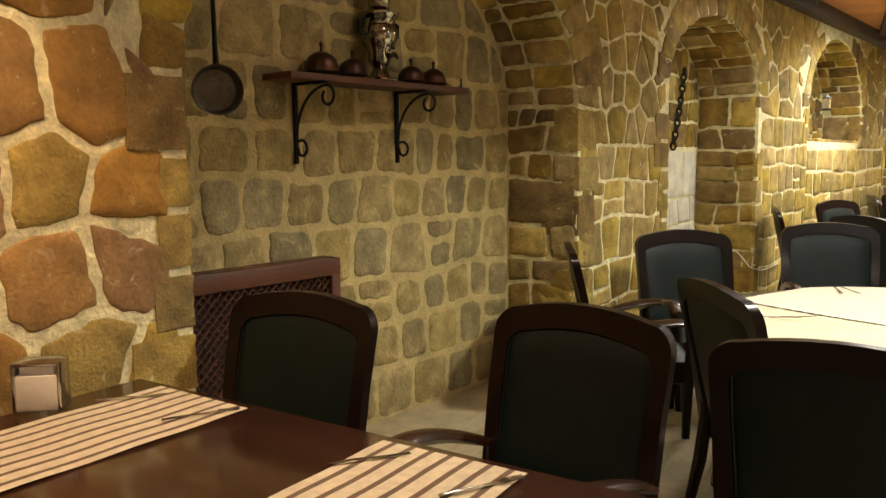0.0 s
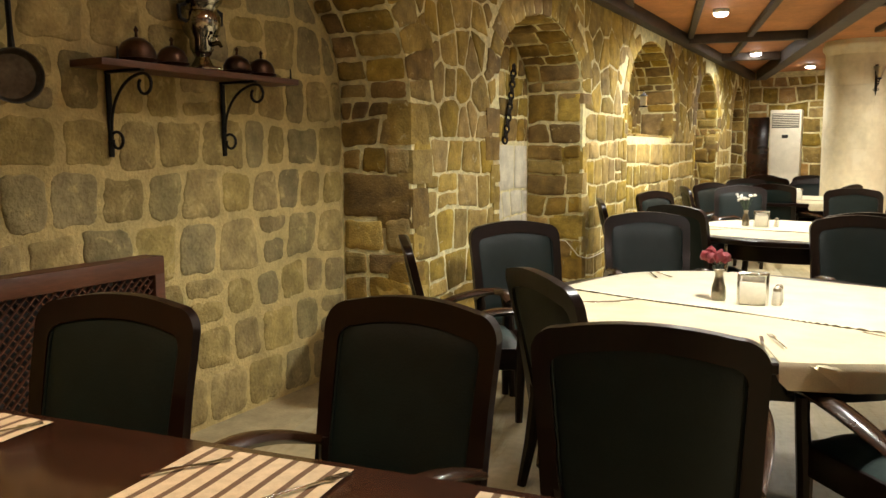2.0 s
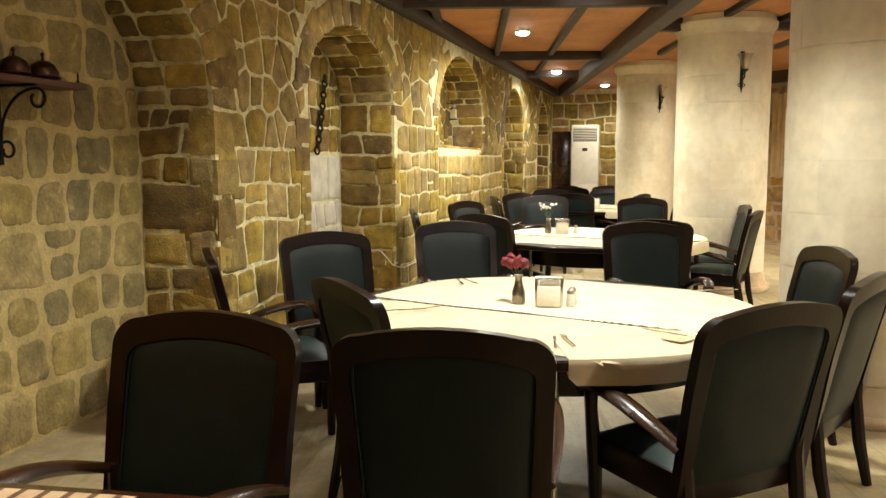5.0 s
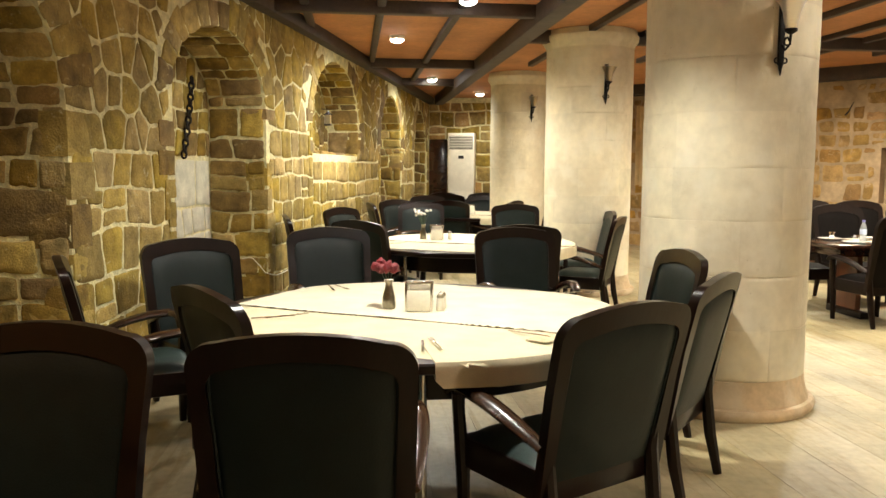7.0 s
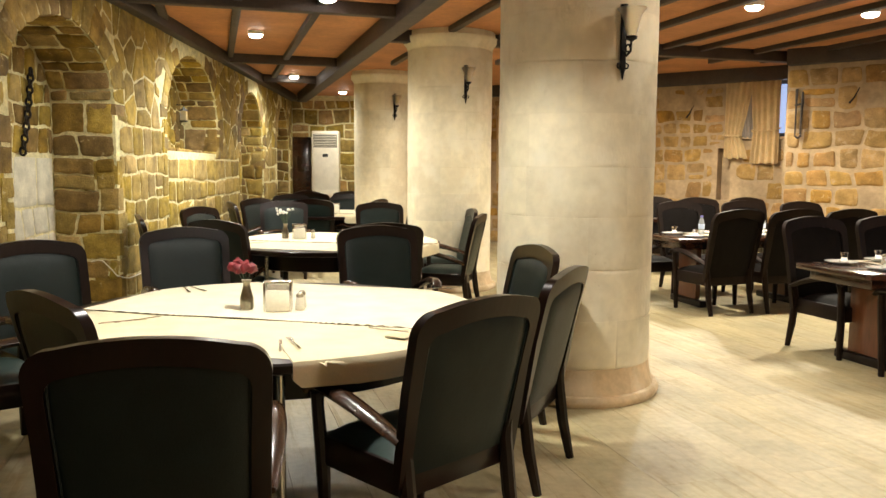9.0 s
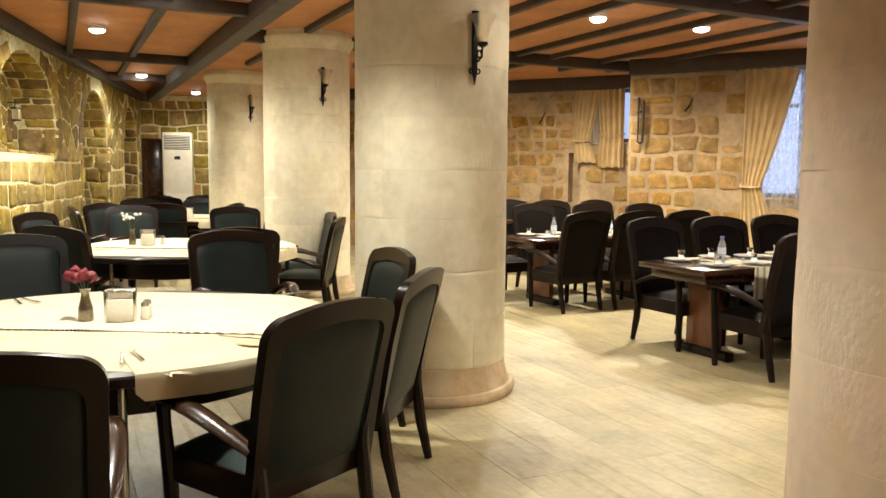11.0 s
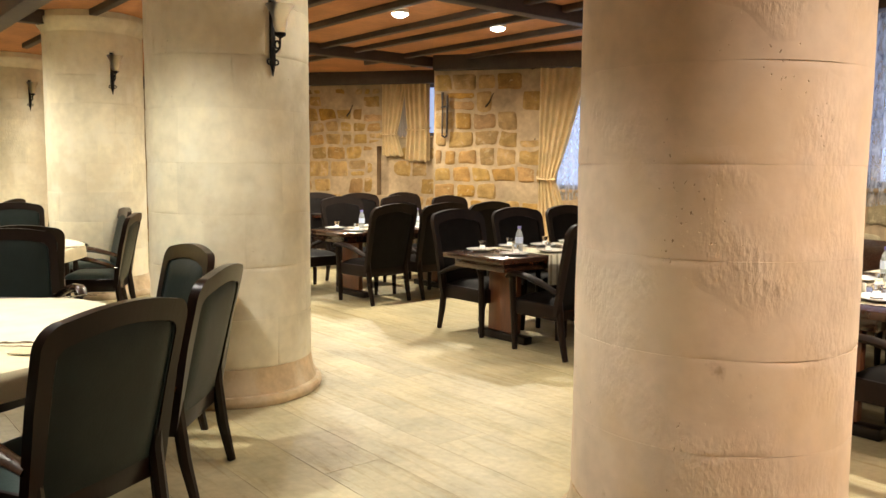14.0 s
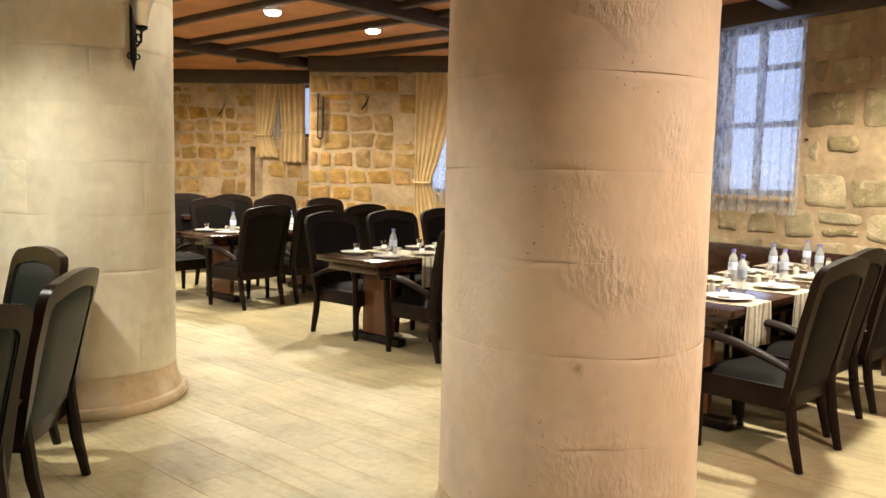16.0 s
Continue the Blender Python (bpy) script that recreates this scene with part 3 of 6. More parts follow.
def build_west_wall():
    bm = bmesh.new()
    y = SOUTH
    for rec in RECESSES:
        y0, y1, spring, rise, sill, deep = rec
        quad(bm, (WX, y, 0), (WX, y0, 0), (WX, y0, TOP), (WX, y, TOP))
        n = 20
        ys = [(y0 + y1) / 2 - (y1 - y0) / 2 * math.cos(math.pi * k / n) for k in range(n + 1)]
        for a, b in zip(ys, ys[1:]):
            quad(bm, (WX, a, arch_z(rec, a)), (WX, b, arch_z(rec, b)), (WX, b, TOP), (WX, a, TOP))
            quad(bm, (WX, a, arch_z(rec, a)), (WX, b, arch_z(rec, b)), (WX - deep, b, arch_z(rec, b)), (WX - deep, a, arch_z(rec, a)))
        if sill:
            quad(bm, (WX, y0, 0), (WX, y1, 0), (WX, y1, sill), (WX, y0, sill))
            quad(bm, (WX, y0, sill), (WX, y1, sill), (WX - deep, y1, sill), (WX - deep, y0, sill))
        for yy in (y0, y1):
            quad(bm, (WX, yy, sill), (WX - deep, yy, sill), (WX - deep, yy, spring), (WX, yy, spring))
        y = y1
    quad(bm, (WX, y, 0), (WX, NORTH, 0), (WX, NORTH, TOP), (WX, y, TOP))
    quad(bm, (WX - 0.9, SOUTH, 0), (WX - 0.9, NORTH, 0), (WX - 0.9, NORTH, TOP), (WX - 0.9, SOUTH, TOP))
    wall = tagged(part("wall_west", bm, MORTAR, smooth=False), "long wall of ochre sandstone with arched recesses", "wall", kind="structure")
    backs = []
    for k, rec in enumerate(RECESSES):
        y0, y1, spring, rise, sill, deep = rec
        bm = bmesh.new()
        box(bm, (WX - deep - 0.1, (y0 + y1) / 2, (sill + spring + rise) / 2), (0.2, y1 - y0 + 0.1, spring + rise - sill + 0.1))
        mat = MORTAR_GREY if k == 0 else MORTAR
        backs.append(tagged(part("wall_recess_%d" % (k + 1), bm, mat, smooth=False), "stone back wall of an arched recess", "wall", kind="structure"))
    return wall, backs


WALL_WEST, RECESS_BACKS = build_west_wall()


def plain_wall(name, a, b, mat, label, z0=0.0, z1=TOP, thick=0.35, holes=()):
    """A wall from a to b whose face lies on the line; it thickens to the left of a-b. holes: (u0, u1, z0, z1)."""
    a, b = Vector((*a, 0)), Vector((*b, 0))
    u = (b - a).normalized()
    back = Vector((-u.y, u.x, 0)) * thick
    bm = bmesh.new()
    L = (b - a).length
    us = sorted({0, L, *(h[0] for h in holes), *(h[1] for h in holes)})
    zs = sorted({z0, z1, *(h[2] for h in holes), *(h[3] for h in holes)})
    for p, q in zip(us, us[1:]):
        for r, s in zip(zs, zs[1:]):
            if any(h[0] <= (p + q) / 2 <= h[1] and h[2] <= (r + s) / 2 <= h[3] for h in holes):
                continue
            m = Matrix((u, back.normalized(), Vector((0, 0, 1)))).transposed().to_4x4()
            m.translation = a
            box(bm, ((p + q) / 2, thick / 2, (r + s) / 2), (q - p, thick, s - r), m)
    return tagged(part(name, bm, mat, smooth=False), label, "wall", kind="structure")


DX, DY = 0.76, -0.65
A0, A1 = (-0.9, 18.83), (6.62, 12.395)
B0, B1 = (5.5, 11.08), (7.93, 9.0)
WALL_A = plain_wall("wall_north_east", A0, A1, PLASTER, "old stone wall with patchy plaster and ochre blocks", holes=((8.6, 9.5, 2.05, 2.95), (8.36, 8.58, 1.0, 1.87)))
WALL_PIER = plain_wall("wall_pier", A1, B0, PLASTER, "projecting side of a stone pier")
WALL_B = plain_wall("wall_pier_face", B0, B1, PLASTER, "stone pier face with ochre blocks and plaster", holes=((1.8, 2.85, 1.2, 2.92),))
WALL_C = plain_wall("wall_corner", B1, (EAST, 7.0), PLASTER, "plain plastered wall between the pier and the window wall")
WALL_E = plain_wall("wall_east", (EAST, 7.2), (EAST, SOUTH), PLASTER, "plastered stone wall with a window", holes=((2.0, 2.94, 1.34, 2.95),))
WALL_N = plain_wall("wall_north", (WX - 0.6, NORTH), (0.2, NORTH), MORTAR, "end wall of ochre stone blocks")
WALL_S = plain_wall("wall_south", (EAST + 0.3, SOUTH), (WX - 0.6, SOUTH), PLASTER, "plain plastered wall closing the room")

# ---- floor and ceiling ----
bm = bmesh.new()
box(bm, (2.2, 8.0, -0.106), (11.5, 24.0, 0.2))
FLOOR_OB = tagged(part("floor", bm, FLOOR_BASE, smooth=False), "pale boarded floor with fine joints", "floor", kind="structure")
bm = bmesh.new()
box(bm, (2.2, 8.0, TOP + 0.1), (11.5, 24.0, 0.2))
tagged(part("ceiling", bm, CEIL, smooth=False), "terracotta coloured boarded ceiling", "ceiling", kind="structure")

AX = Vector((-math.sin(GRID), math.cos(GRID), 0))   # along the column row
BX = Vector((math.cos(GRID), math.sin(GRID), 0))    # across it
GM = Matrix.Rotation(GRID, 4, "Z")


def beam(name, p, q, w, h, label):
    p, q = Vector((*p, 0)), Vector((*q, 0))
    d = (q - p).normalized()
    m = Matrix((d, Vector((-d.y, d.x, 0)), Vector((0, 0, 1)))).transposed().to_4x4()
    m.translation = (p + q) / 2 + Vector((0, 0, TOP - h / 2 + 0.004))
    bm = bmesh.new()
    box(bm, (0, 0, 0), ((q - p).length, w, h), m, 0.012)
    return tagged(part(name, bm, BEAM), label, "beam", "ceiling beams", "structure")


def grid_line(a, b0, b1, w, h, label):
    """A beam across the columns, a metres along their row."""
    o = Vector((0.9, 5.5, 0))
    p, q = o + AX * a + BX * b0, o + AX * a + BX * b1
    beam("ceiling_beam", p[:2], q[:2], w, h, label)


def grid_row(b, a0, a1, w, h, label):
    o = Vector((0.9, 5.5, 0))
    p, q = o + AX * a0 + BX * b, o + AX * a1 + BX * b
    beam("ceiling_beam", p[:2], q[:2], w, h, label)


beam("wall_beam", (WX + 0.06, SOUTH), (WX + 0.06, NORTH), 0.14, 0.15, "dark wooden beam along the stone wall")
beam("wall_beam", (A0[0] + 0.4, A0[1] - 0.75), (A1[0] - 0.3, A1[1] + 0.05), 0.16, 0.22, "dark wooden beam along the wall")
beam("wall_beam", (EAST - 0.09, 7.4), (EAST - 0.09, SOUTH), 0.16, 0.22, "dark wooden beam along the window wall")
beam("wall_beam", (B0[0] - 0.05, B0[1] - 0.1), (B1[0] - 0.1, B1[1] - 0.15), 0.16, 0.22, "dark wooden beam along the pier")
grid_row(0.05, -8.0, 13.0, 0.2, 0.2, "heavy dark main beam along the columns")
for b in (-2.35, -1.6, -0.8):
    grid_row(b, -8.0, 12.5, 0.085, 0.07, "slender dark ceiling joist")
for b in (0.85, 1.6, 2.35, 3.05, 3.9, 4.45, 5.3, 6.0):
    grid_row(b, -8.0, 7.5 - b * 0.4, 0.085, 0.07, "slender dark ceiling joist")
for a in (-6.5, -4.6, -0.9, 3.0, 7.1, 9.6):
    grid_line(a, -4.4, 0.0, 0.12, 0.13, "dark ceiling cross beam")
for a in (-6.5, -2.6, 0.55, 4.4):
    grid_line(a, 0.0, 6.5, 0.14, 0.15, "dark ceiling cross beam")

# ---- columns ----
COLUMNS = [(2.70, 2.40, 0.52, COLUMN_PINK), (1.43, 5.48, 0.522, COLUMN), (0.77, 10.1, 0.525, COLUMN), (-0.24, 14.1, 0.485, COLUMN)]


def block_mesh(x, y, r, z0, z1, a0, a1, seed):
    """A curved ashlar block of a column: a hand-dressed face, edges worn and chipped here and there."""
    bm = bmesh.new()
    n, h1 = (15 if a1 - a0 < 2 else 44), z1 - z0
    heights = [0, 0.003, 0.012, 0.03] + [0.03 + (h1 - 0.06) * k / 5 for k in range(1, 5)] + [h1 - 0.03, h1 - 0.012, h1 - 0.003, h1]
    turns = [a0 + (a1 - a0) * t for t in [0, 0.008, 0.03] + [0.03 + 0.94 * k / (n - 5) for k in range(1, n - 5)] + [0.97, 0.992, 1]]
    grid = []
    for h in heights:
        row = []
        for a in turns:
            edge = min(h, h1 - h, (a - a0) * r * 2 + 0.006, (a1 - a) * r * 2 + 0.006)
            p = Vector((x + r * math.cos(a), y + r * math.sin(a), z0 + h))
            chip = max(0.0, noise.noise(p * 2.6 + Vector((seed, 0, 0))) - 0.1) * 0.016 + max(0.0, noise.noise(p * 13) - 0.3) * 0.012
            d = 0.0035 * noise.noise(p * 3.1) + 0.0016 * noise.noise(p * 9.0) - chip * max(0.0, 1 - edge / 0.012)
            row.append(bm.verts.new(((r + d) * math.cos(a), (r + d) * math.sin(a), z0 + h)))
        grid.append(row)
    for p, q in zip(grid, grid[1:]):
        for k in range(len(turns) - 1):
            bm.faces.new((p[k], p[k + 1], q[k + 1], q[k]))
    rim = grid[0] + [row[-1] for row in grid[1:-1]] + grid[-1][::-1] + [row[0] for row in grid[-2:0:-1]]
    inner = [bm.verts.new((q.co.x * (1 - 0.06 / r), q.co.y * (1 - 0.06 / r), q.co.z)) for q in rim]
    for k in range(len(rim)):
        j = (k + 1) % len(rim)
        bm.faces.new((rim[k], rim[j], inner[j], inner[k]))
    return bm


def column(x, y, r, mat):
    """A round column of stone drums on a moulded base under a flat ring."""
    top = thing("column", "thick round limestone column with a moulded base", "column", "round columns", "structure", pose(x, y, 0))
    bm = bmesh.new()
    lathe(bm, [(r + 0.058, 0), (r + 0.07, 0.02), (r + 0.072, 0.045), (r + 0.06, 0.066), (r + 0.034, 0.07), (r + 0.032, 0.085), (r + 0.016, 0.12), (r + 0.005, 0.17), (r + 0.001, 0.21), (r + 0.001, 0.23)], 96)
    for q in bm.verts:
        p = q.co + Vector((x, y, 0))
        q.co.xy *= 1 + 0.008 * noise.noise(p * 4) + 0.004 * noise.noise(p * 15)
    part("base", bm, COLUMN_BASE, top, "clay-stained moulded stone base")
    bm = bmesh.new()
    lathe(bm, [(r - 0.03, 0.1), (r - 0.03, TOP - 0.1)], 48)
    part("core", bm, MORTAR_GREY, top)
    rng = random.Random(int(x * 100))
    z, k = 0.23, 0
    hs = (0.31, 0.325, 0.33, 0.315, 0.33, 0.32)
    while z < TOP - 0.25:
        h = min(hs[k % 6], TOP - 0.22 - z)
        n = 2 if mat is COLUMN_PINK else 5   # the near column is built of half drums
        start = radians(-28) if n == 2 else 0.35 * k + x
        cuts = [start + 2 * math.pi * (j + rng.uniform(-0.16, 0.16) * (n > 2)) / n for j in range(n)]
        for a0, a1 in zip(cuts, cuts[1:] + [cuts[0] + 2 * math.pi]):
            g = 0.0002 / r
            part("block", block_mesh(x, y, r - 0.0004 * (k % 2), z + 0.0004, z + h - 0.0004, a0 + g, a1 - g, k + x), mat, top)
        z, k = z + h, k + 1
    bm = bmesh.new()
    lathe(bm, [(r, z), (r + 0.015, z + 0.05), (r + 0.05, z + 0.09), (r + 0.055, z + 0.15), (r + 0.035, z + 0.155), (r + 0.03, TOP - 0.004)], 48)
    part("capital", bm, mat, top)
    return top


for c in COLUMNS:
    column(*c)

# ---- chairs ----
BACK_TOP = 1.035


def chair_curve(x, z):
    """How far behind the seat the backrest lies at a height, with its slight hollow."""
    return -0.23 - 0.13 * max(0, (z - 0.45)) / 0.55 - 0.02 * (1 - (x / 0.33) ** 2)


def back_outline(z0, inset, lower=0.0, n=10):
    """The rounded outline of the backrest, from the lower left over the top to the lower right."""
    wb, wt, zt, r = 0.316 - inset, 0.330 - inset, BACK_TOP - lower, 0.085 - inset * 0.5
    pts = [(-wb, z0)]
    pts.append((-(wb + (wt - wb) * 0.6), z0 + (zt - z0) * 0.55))
    for k in range(n + 1):
        a = math.pi - math.pi / 2 * k / n
        pts.append((-wt + r + r * math.cos(a), zt - 0.028 - r + r * math.sin(a)))
    x0 = wt - r
    pts += [(-x0 * k / 4, zt - 0.028 * (k / 4) ** 2) for k in (3, 2, 1, 0)]
    return pts + [(-x, z) for x, z in reversed(pts[:-1])]


def build_chair(leather, seat_leather, wood, arm_wood, label, taller=0.0):
    top = thing("armchair", label, "chair", "armchairs in the dining room")
    def raised(pts):
        return [(x, z + taller * max(0, (z - 0.45) / 0.58)) for x, z in pts]
    outer, inner = raised(back_outline(0.34, 0.0)), raised(back_outline(0.42, 0.056, 0.08))
    bm = bmesh.new()
    rows = []
    for off in (-0.021, 0.021):
        rows.append([[bm.verts.new((x, chair_curve(x, z) + off, z)) for x, z in some] for some in (outer, inner)])
    (fo, fi), (bo, bi) = rows
    for k in range(len(outer) - 1):
        bm.faces.new((fo[k], fo[k + 1], fi[k + 1], fi[k]))
        bm.faces.new((bo[k], bo[k + 1], bi[k + 1], bi[k]))
        bm.faces.new((fo[k], fo[k + 1], bo[k + 1], bo[k]))
        bm.faces.new((fi[k], fi[k + 1], bi[k + 1], bi[k]))
    for k in (0, -1):
        bm.faces.new((fo[k], fi[k], bi[k], bo[k]))
    edges = [e for e in bm.edges if len(e.link_faces) == 2 and e.calc_face_angle(0) > 1.0]
    bmesh.ops.bevel(bm, geom=edges, offset=0.009, segments=2, affect="EDGES")
    part("back_frame", bm, wood, top)
    for name, sign in (("backrest", 1), ("back_panel", -1)):
        bm = bmesh.new()

        def pad(u, v, sign=sign):
            z = 0.39 + 0.578 * v
            half = 0.266 + 0.013 * min(1, (z - 0.39) / 0.45)
            if z > 0.90:
                half -= 0.035 * ((z - 0.90) / 0.068) ** 2.4
            x = (2 * u - 1) * half
            z += taller * max(0, (z - 0.45) / 0.58) - 0.018 * v * (x / half) ** 2
            edge = min(1, 6 * min(u, 1 - u)) * min(1, 6 * (1 - v)) * min(1, 6 * v)
            return Vector((x, chair_curve(x, z) + sign * (0.004 + 0.020 * math.sqrt(max(edge, 0))), z))
        sheet(bm, 14, 14, pad)
        part(name, bm, leather, top, "padded leather panel")
        bm = bmesh.new()
        rim = [pad(0.02, k / 12) for k in range(13)] + [pad(k / 14, 0.985) for k in range(1, 14)] + [pad(0.98, 1 - k / 12) for k in range(13)]
        tube(bm, rim, 0.0055, 6)
        part("piping", bm, leather, bpy.data.objects[top.children[-1].name])
    bm = bmesh.new()
    box(bm, (0, 0.02, 0.365), (0.555, 0.52, 0.125), bevel=0.012)
    part("seat_frame", bm, wood, top)
    bm = bmesh.new()

    def cushion(u, v):
        x, y = (2 * u - 1) * 0.268, (2 * v - 1) * 0.245 + 0.02
        e = min(1, 5 * min(u, 1 - u)) * min(1, 5 * min(v, 1 - v))
        return Vector((x, y, 0.425 + 0.05 * math.sqrt(max(e, 0))))
    sheet(bm, 12, 12, cushion)
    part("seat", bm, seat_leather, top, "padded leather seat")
    for s in (-1, 1):
        bm = bmesh.new()
        tube(bm, [(s * 0.262, 0.25, 0), (s * 0.27, 0.255, 0.30), (s * 0.288, 0.262, 0.54), (s * 0.30, 0.25, 0.615)], [0.022, 0.030, 0.026, 0.028], 8)
        part("leg", bm, wood, top)
        bm = bmesh.new()
        tube(bm, [(s * 0.268, -0.315, 0), (s * 0.27, -0.27, 0.2), (s * 0.272, -0.242, 0.42), (s * 0.285, -0.25, 0.55)], [0.022, 0.030, 0.031, 0.022], 8)
        part("leg", bm, wood, top)
        bm = bmesh.new()
        pts, rad = [], []
        for k in range(13):
            t = k / 12
            rise = math.sin(min(1, t / 0.8) * math.pi / 2)
            pts.append((s * (0.305 + 0.016 * math.sin(math.pi * t)), -0.255 + 0.56 * t, 0.53 + 0.115 * rise - 0.04 * max(0, (t - 0.85) / 0.15) ** 2))
            rad.append(0.031 + 0.014 * math.sin(math.pi * min(1, t * 0.9)) - (0.008 if k == 12 else 0))
        tube(bm, pts, rad, 8, 0.55)
        part("armrest", bm, arm_wood, top, "curved brown wooden armrest")
    return top


CHAIRS = [  # x, y of the back's top, degrees that it faces (0: along +y, counterclockwise)
    # round the table by the wall with the shelf
    (-2.09, 1.86, 190), (-1.16, 2.26, 179),
    # round the first round table
    (-0.385, 2.25, 9), (0.59, 2.94, 43), (1.07, 3.81, 63), (1.08, 4.88, 104), (-2.04, 5.06, 227), (-2.2, 3.92, 303), (-1.03, 3.04, 317), (-1.43, 6.22, 206), (0.03, 6.5, 197),
    # second round table
    (0.09, 6.85, 9), (-1.42, 7.15, -28), (1.02, 8.3, 75), (1.0, 9.35, 96), (-2.2, 9.5, 246), (-2.32, 7.85, 292), (-0.15, 11.0, 190), (-1.5, 11.3, 190),
    # third
    (-2.14, 10.9, 292), (-2.05, 12.2, 232), (-1.2, 12.0, 0), (-0.85, 14.3, 182), (-1.85, 14.2, 200), (-0.2, 12.2, 70), (-1.6, 15.2, 350), (-1.0, 16.2, 190), (-1.85, 16.3, 220), (-0.4, 15.6, 95), (0.35, 11.9, 80),
    # side tables
    (4.16, 5.13, 14), (3.80, 6.82, 196), (4.80, 5.35, 14), (4.55, 6.98, 191), (5.55, 5.6, 14), (5.35, 7.25, 192),
    (3.65, 8.07, 20), (3.75, 10.2, 195), (4.32, 8.2, 14), (4.70, 10.45, 192), (5.0, 8.38, 14), (5.4, 10.3, 196), (2.75, 9.4, 286),
    (4.5, 11.6, 190), (5.3, 11.75, 200), (3.9, 11.9, 170),
    # long table by the window
    (4.48, 2.27, 10), (5.17, 2.52, 10), (5.9, 2.62, 8), (4.55, 4.5, 189), (5.35, 4.6, 192), (6.2, 4.7, 190),
]
CHAIR = build_chair(LEATHER, LIT_SEAT_LEATHER, WOOD, ARM_WOOD, "dark lacquered wooden armchair with green-black leather back and seat")
SIDE_CHAIR = build_chair(BLACK_LEATHER, BLACK_LEATHER, MATT_WOOD, MATT_WOOD, "tall dark brown wooden armchair with black leather at a laid table", 0.07)
for k, (x, y, deg) in enumerate(CHAIRS):
    a = radians(deg)
    m = pose(x - math.sin(a) * 0.36, y + math.cos(a) * 0.36, 0, 0, 0, deg)
    if k in (0, 30):
        (SIDE_CHAIR if k else CHAIR).matrix_basis = m
    else:
        copy_thing(SIDE_CHAIR if k > 30 else CHAIR, m)


# ---- tables ----
TZ = 0.765


def round_table(x, y, r, turn):
    top = thing("round_table", "large round dark wooden table under cream cloths", "table", "round tables", at=pose(x, y, 0, 0, 0, turn))
    bm = bmesh.new()
    lathe(bm, [(r - 0.012, TZ - 0.045), (r, TZ - 0.038), (r, TZ - 0.008), (r - 0.008, TZ)], 64)
    part("tabletop", bm, WOOD, top)
    for k in range(4):
        a = math.pi / 4 + k * math.pi / 2
        bm = bmesh.new()
        tube(bm, [(0.95 * math.cos(a), 0.95 * math.sin(a), 0), (0.94 * math.cos(a), 0.94 * math.sin(a), TZ - 0.04)], [0.018, 0.02], 10)
        part("leg", bm, CUTLERY, top, "slender bright metal leg")
    bm = bmesh.new()
    lathe(bm, [(0.86, TZ - 0.20), (0.87, TZ - 0.195), (0.87, TZ - 0.046), (0.86, TZ - 0.046)], 48)
    part("apron", bm, WOOD, top)
    return top


def drape(name, x, y, r, turn, u0, u1, v0, v1, lift, mat, label, wave=0.0):
    """A rectangular cloth laid over a round top, hanging where it passes the rim."""
    bm = bmesh.new()
    rng = random.Random(int(100 * (x + y + u0)))
    ph = rng.uniform(0, 6)

    hang = 0.10

    def f(s, t):
        a = 2 * math.pi * s
        c, e = math.cos(a), math.sin(a)
        reach = min((u1 if c > 0 else -u0) / max(abs(c), 1e-6), (v1 if e > 0 else -v0) / max(abs(e), 1e-6))
        if wave and reach < r:
            reach -= wave * abs(math.sin(a * 45))
        inner, over = min(reach, r), min(max(reach - r, 0.0), hang)
        if t <= 0.85 or over == 0.0:
            d = inner * min(1.0, t / (0.85 if over else 1.0))
            return Vector((d * c, d * e, TZ + lift + 0.0012 * math.sin(9 * d * c + ph) * math.sin(7 * d * e)))
        k = (t - 0.85) / 0.15
        d = r + 0.010 + 0.008 * math.sin(11 * a + ph) * k
        return Vector((d * c, d * e, TZ + lift - over * k))
    sheet(bm, 220, 26, f)
    hem = [f(k / 880, 1.0) for k in range(880)] if wave else []
    me = mesh_of(bm, name, mat, True)
    ob = tagged(new(name, me), label, "tablecloth", "cloths on the round tables")
    ob.matrix_basis = pose(x, y, 0, 0, 0, turn)
    # A dark tube along the hem stands for the shadow beneath it.
    line = [p + Vector((0, 0, -0.001)) for p in hem if math.hypot(p.x, p.y) < r - 0.02 and p.y < 0]
    if line:
        bm = bmesh.new()
        tube(bm, line, [0.0042 + 0.0028 * math.sin(1.3 * k) for k in range(len(line))], 5, 0.5)
        part("lace_edge", bm, HEM_SHADE, ob, "dark scalloped lace edging")
    return ob


def cutlery(x, y, deg, z, kind="knife"):
    bm = bmesh.new()
    tube(bm, [(0, -0.11, 0.004), (0, -0.04, 0.006), (0, 0.0, 0.005)], [0.006, 0.005, 0.0035], 6, 0.5)
    if kind == "knife":
        box(bm, (0.002, 0.05, 0.004), (0.014, 0.10, 0.002))
    else:
        box(bm, (0, 0.03, 0.005), (0.010, 0.06, 0.002))
        box(bm, (0, 0.06, 0.006), (0.024, 0.02, 0.002))
        for k in (-1, 0, 1):
            box(bm, (k * 0.009, 0.09, 0.006), (0.004, 0.045, 0.002))
    me = mesh_of(bm, kind, CUTLERY, True)
    ob = tagged(new(kind, me), "steel table %s laid on the cloth" % kind, kind, "table cutlery")
    ob.matrix_basis = pose(x, y, z, 0, 0, deg)
    return ob


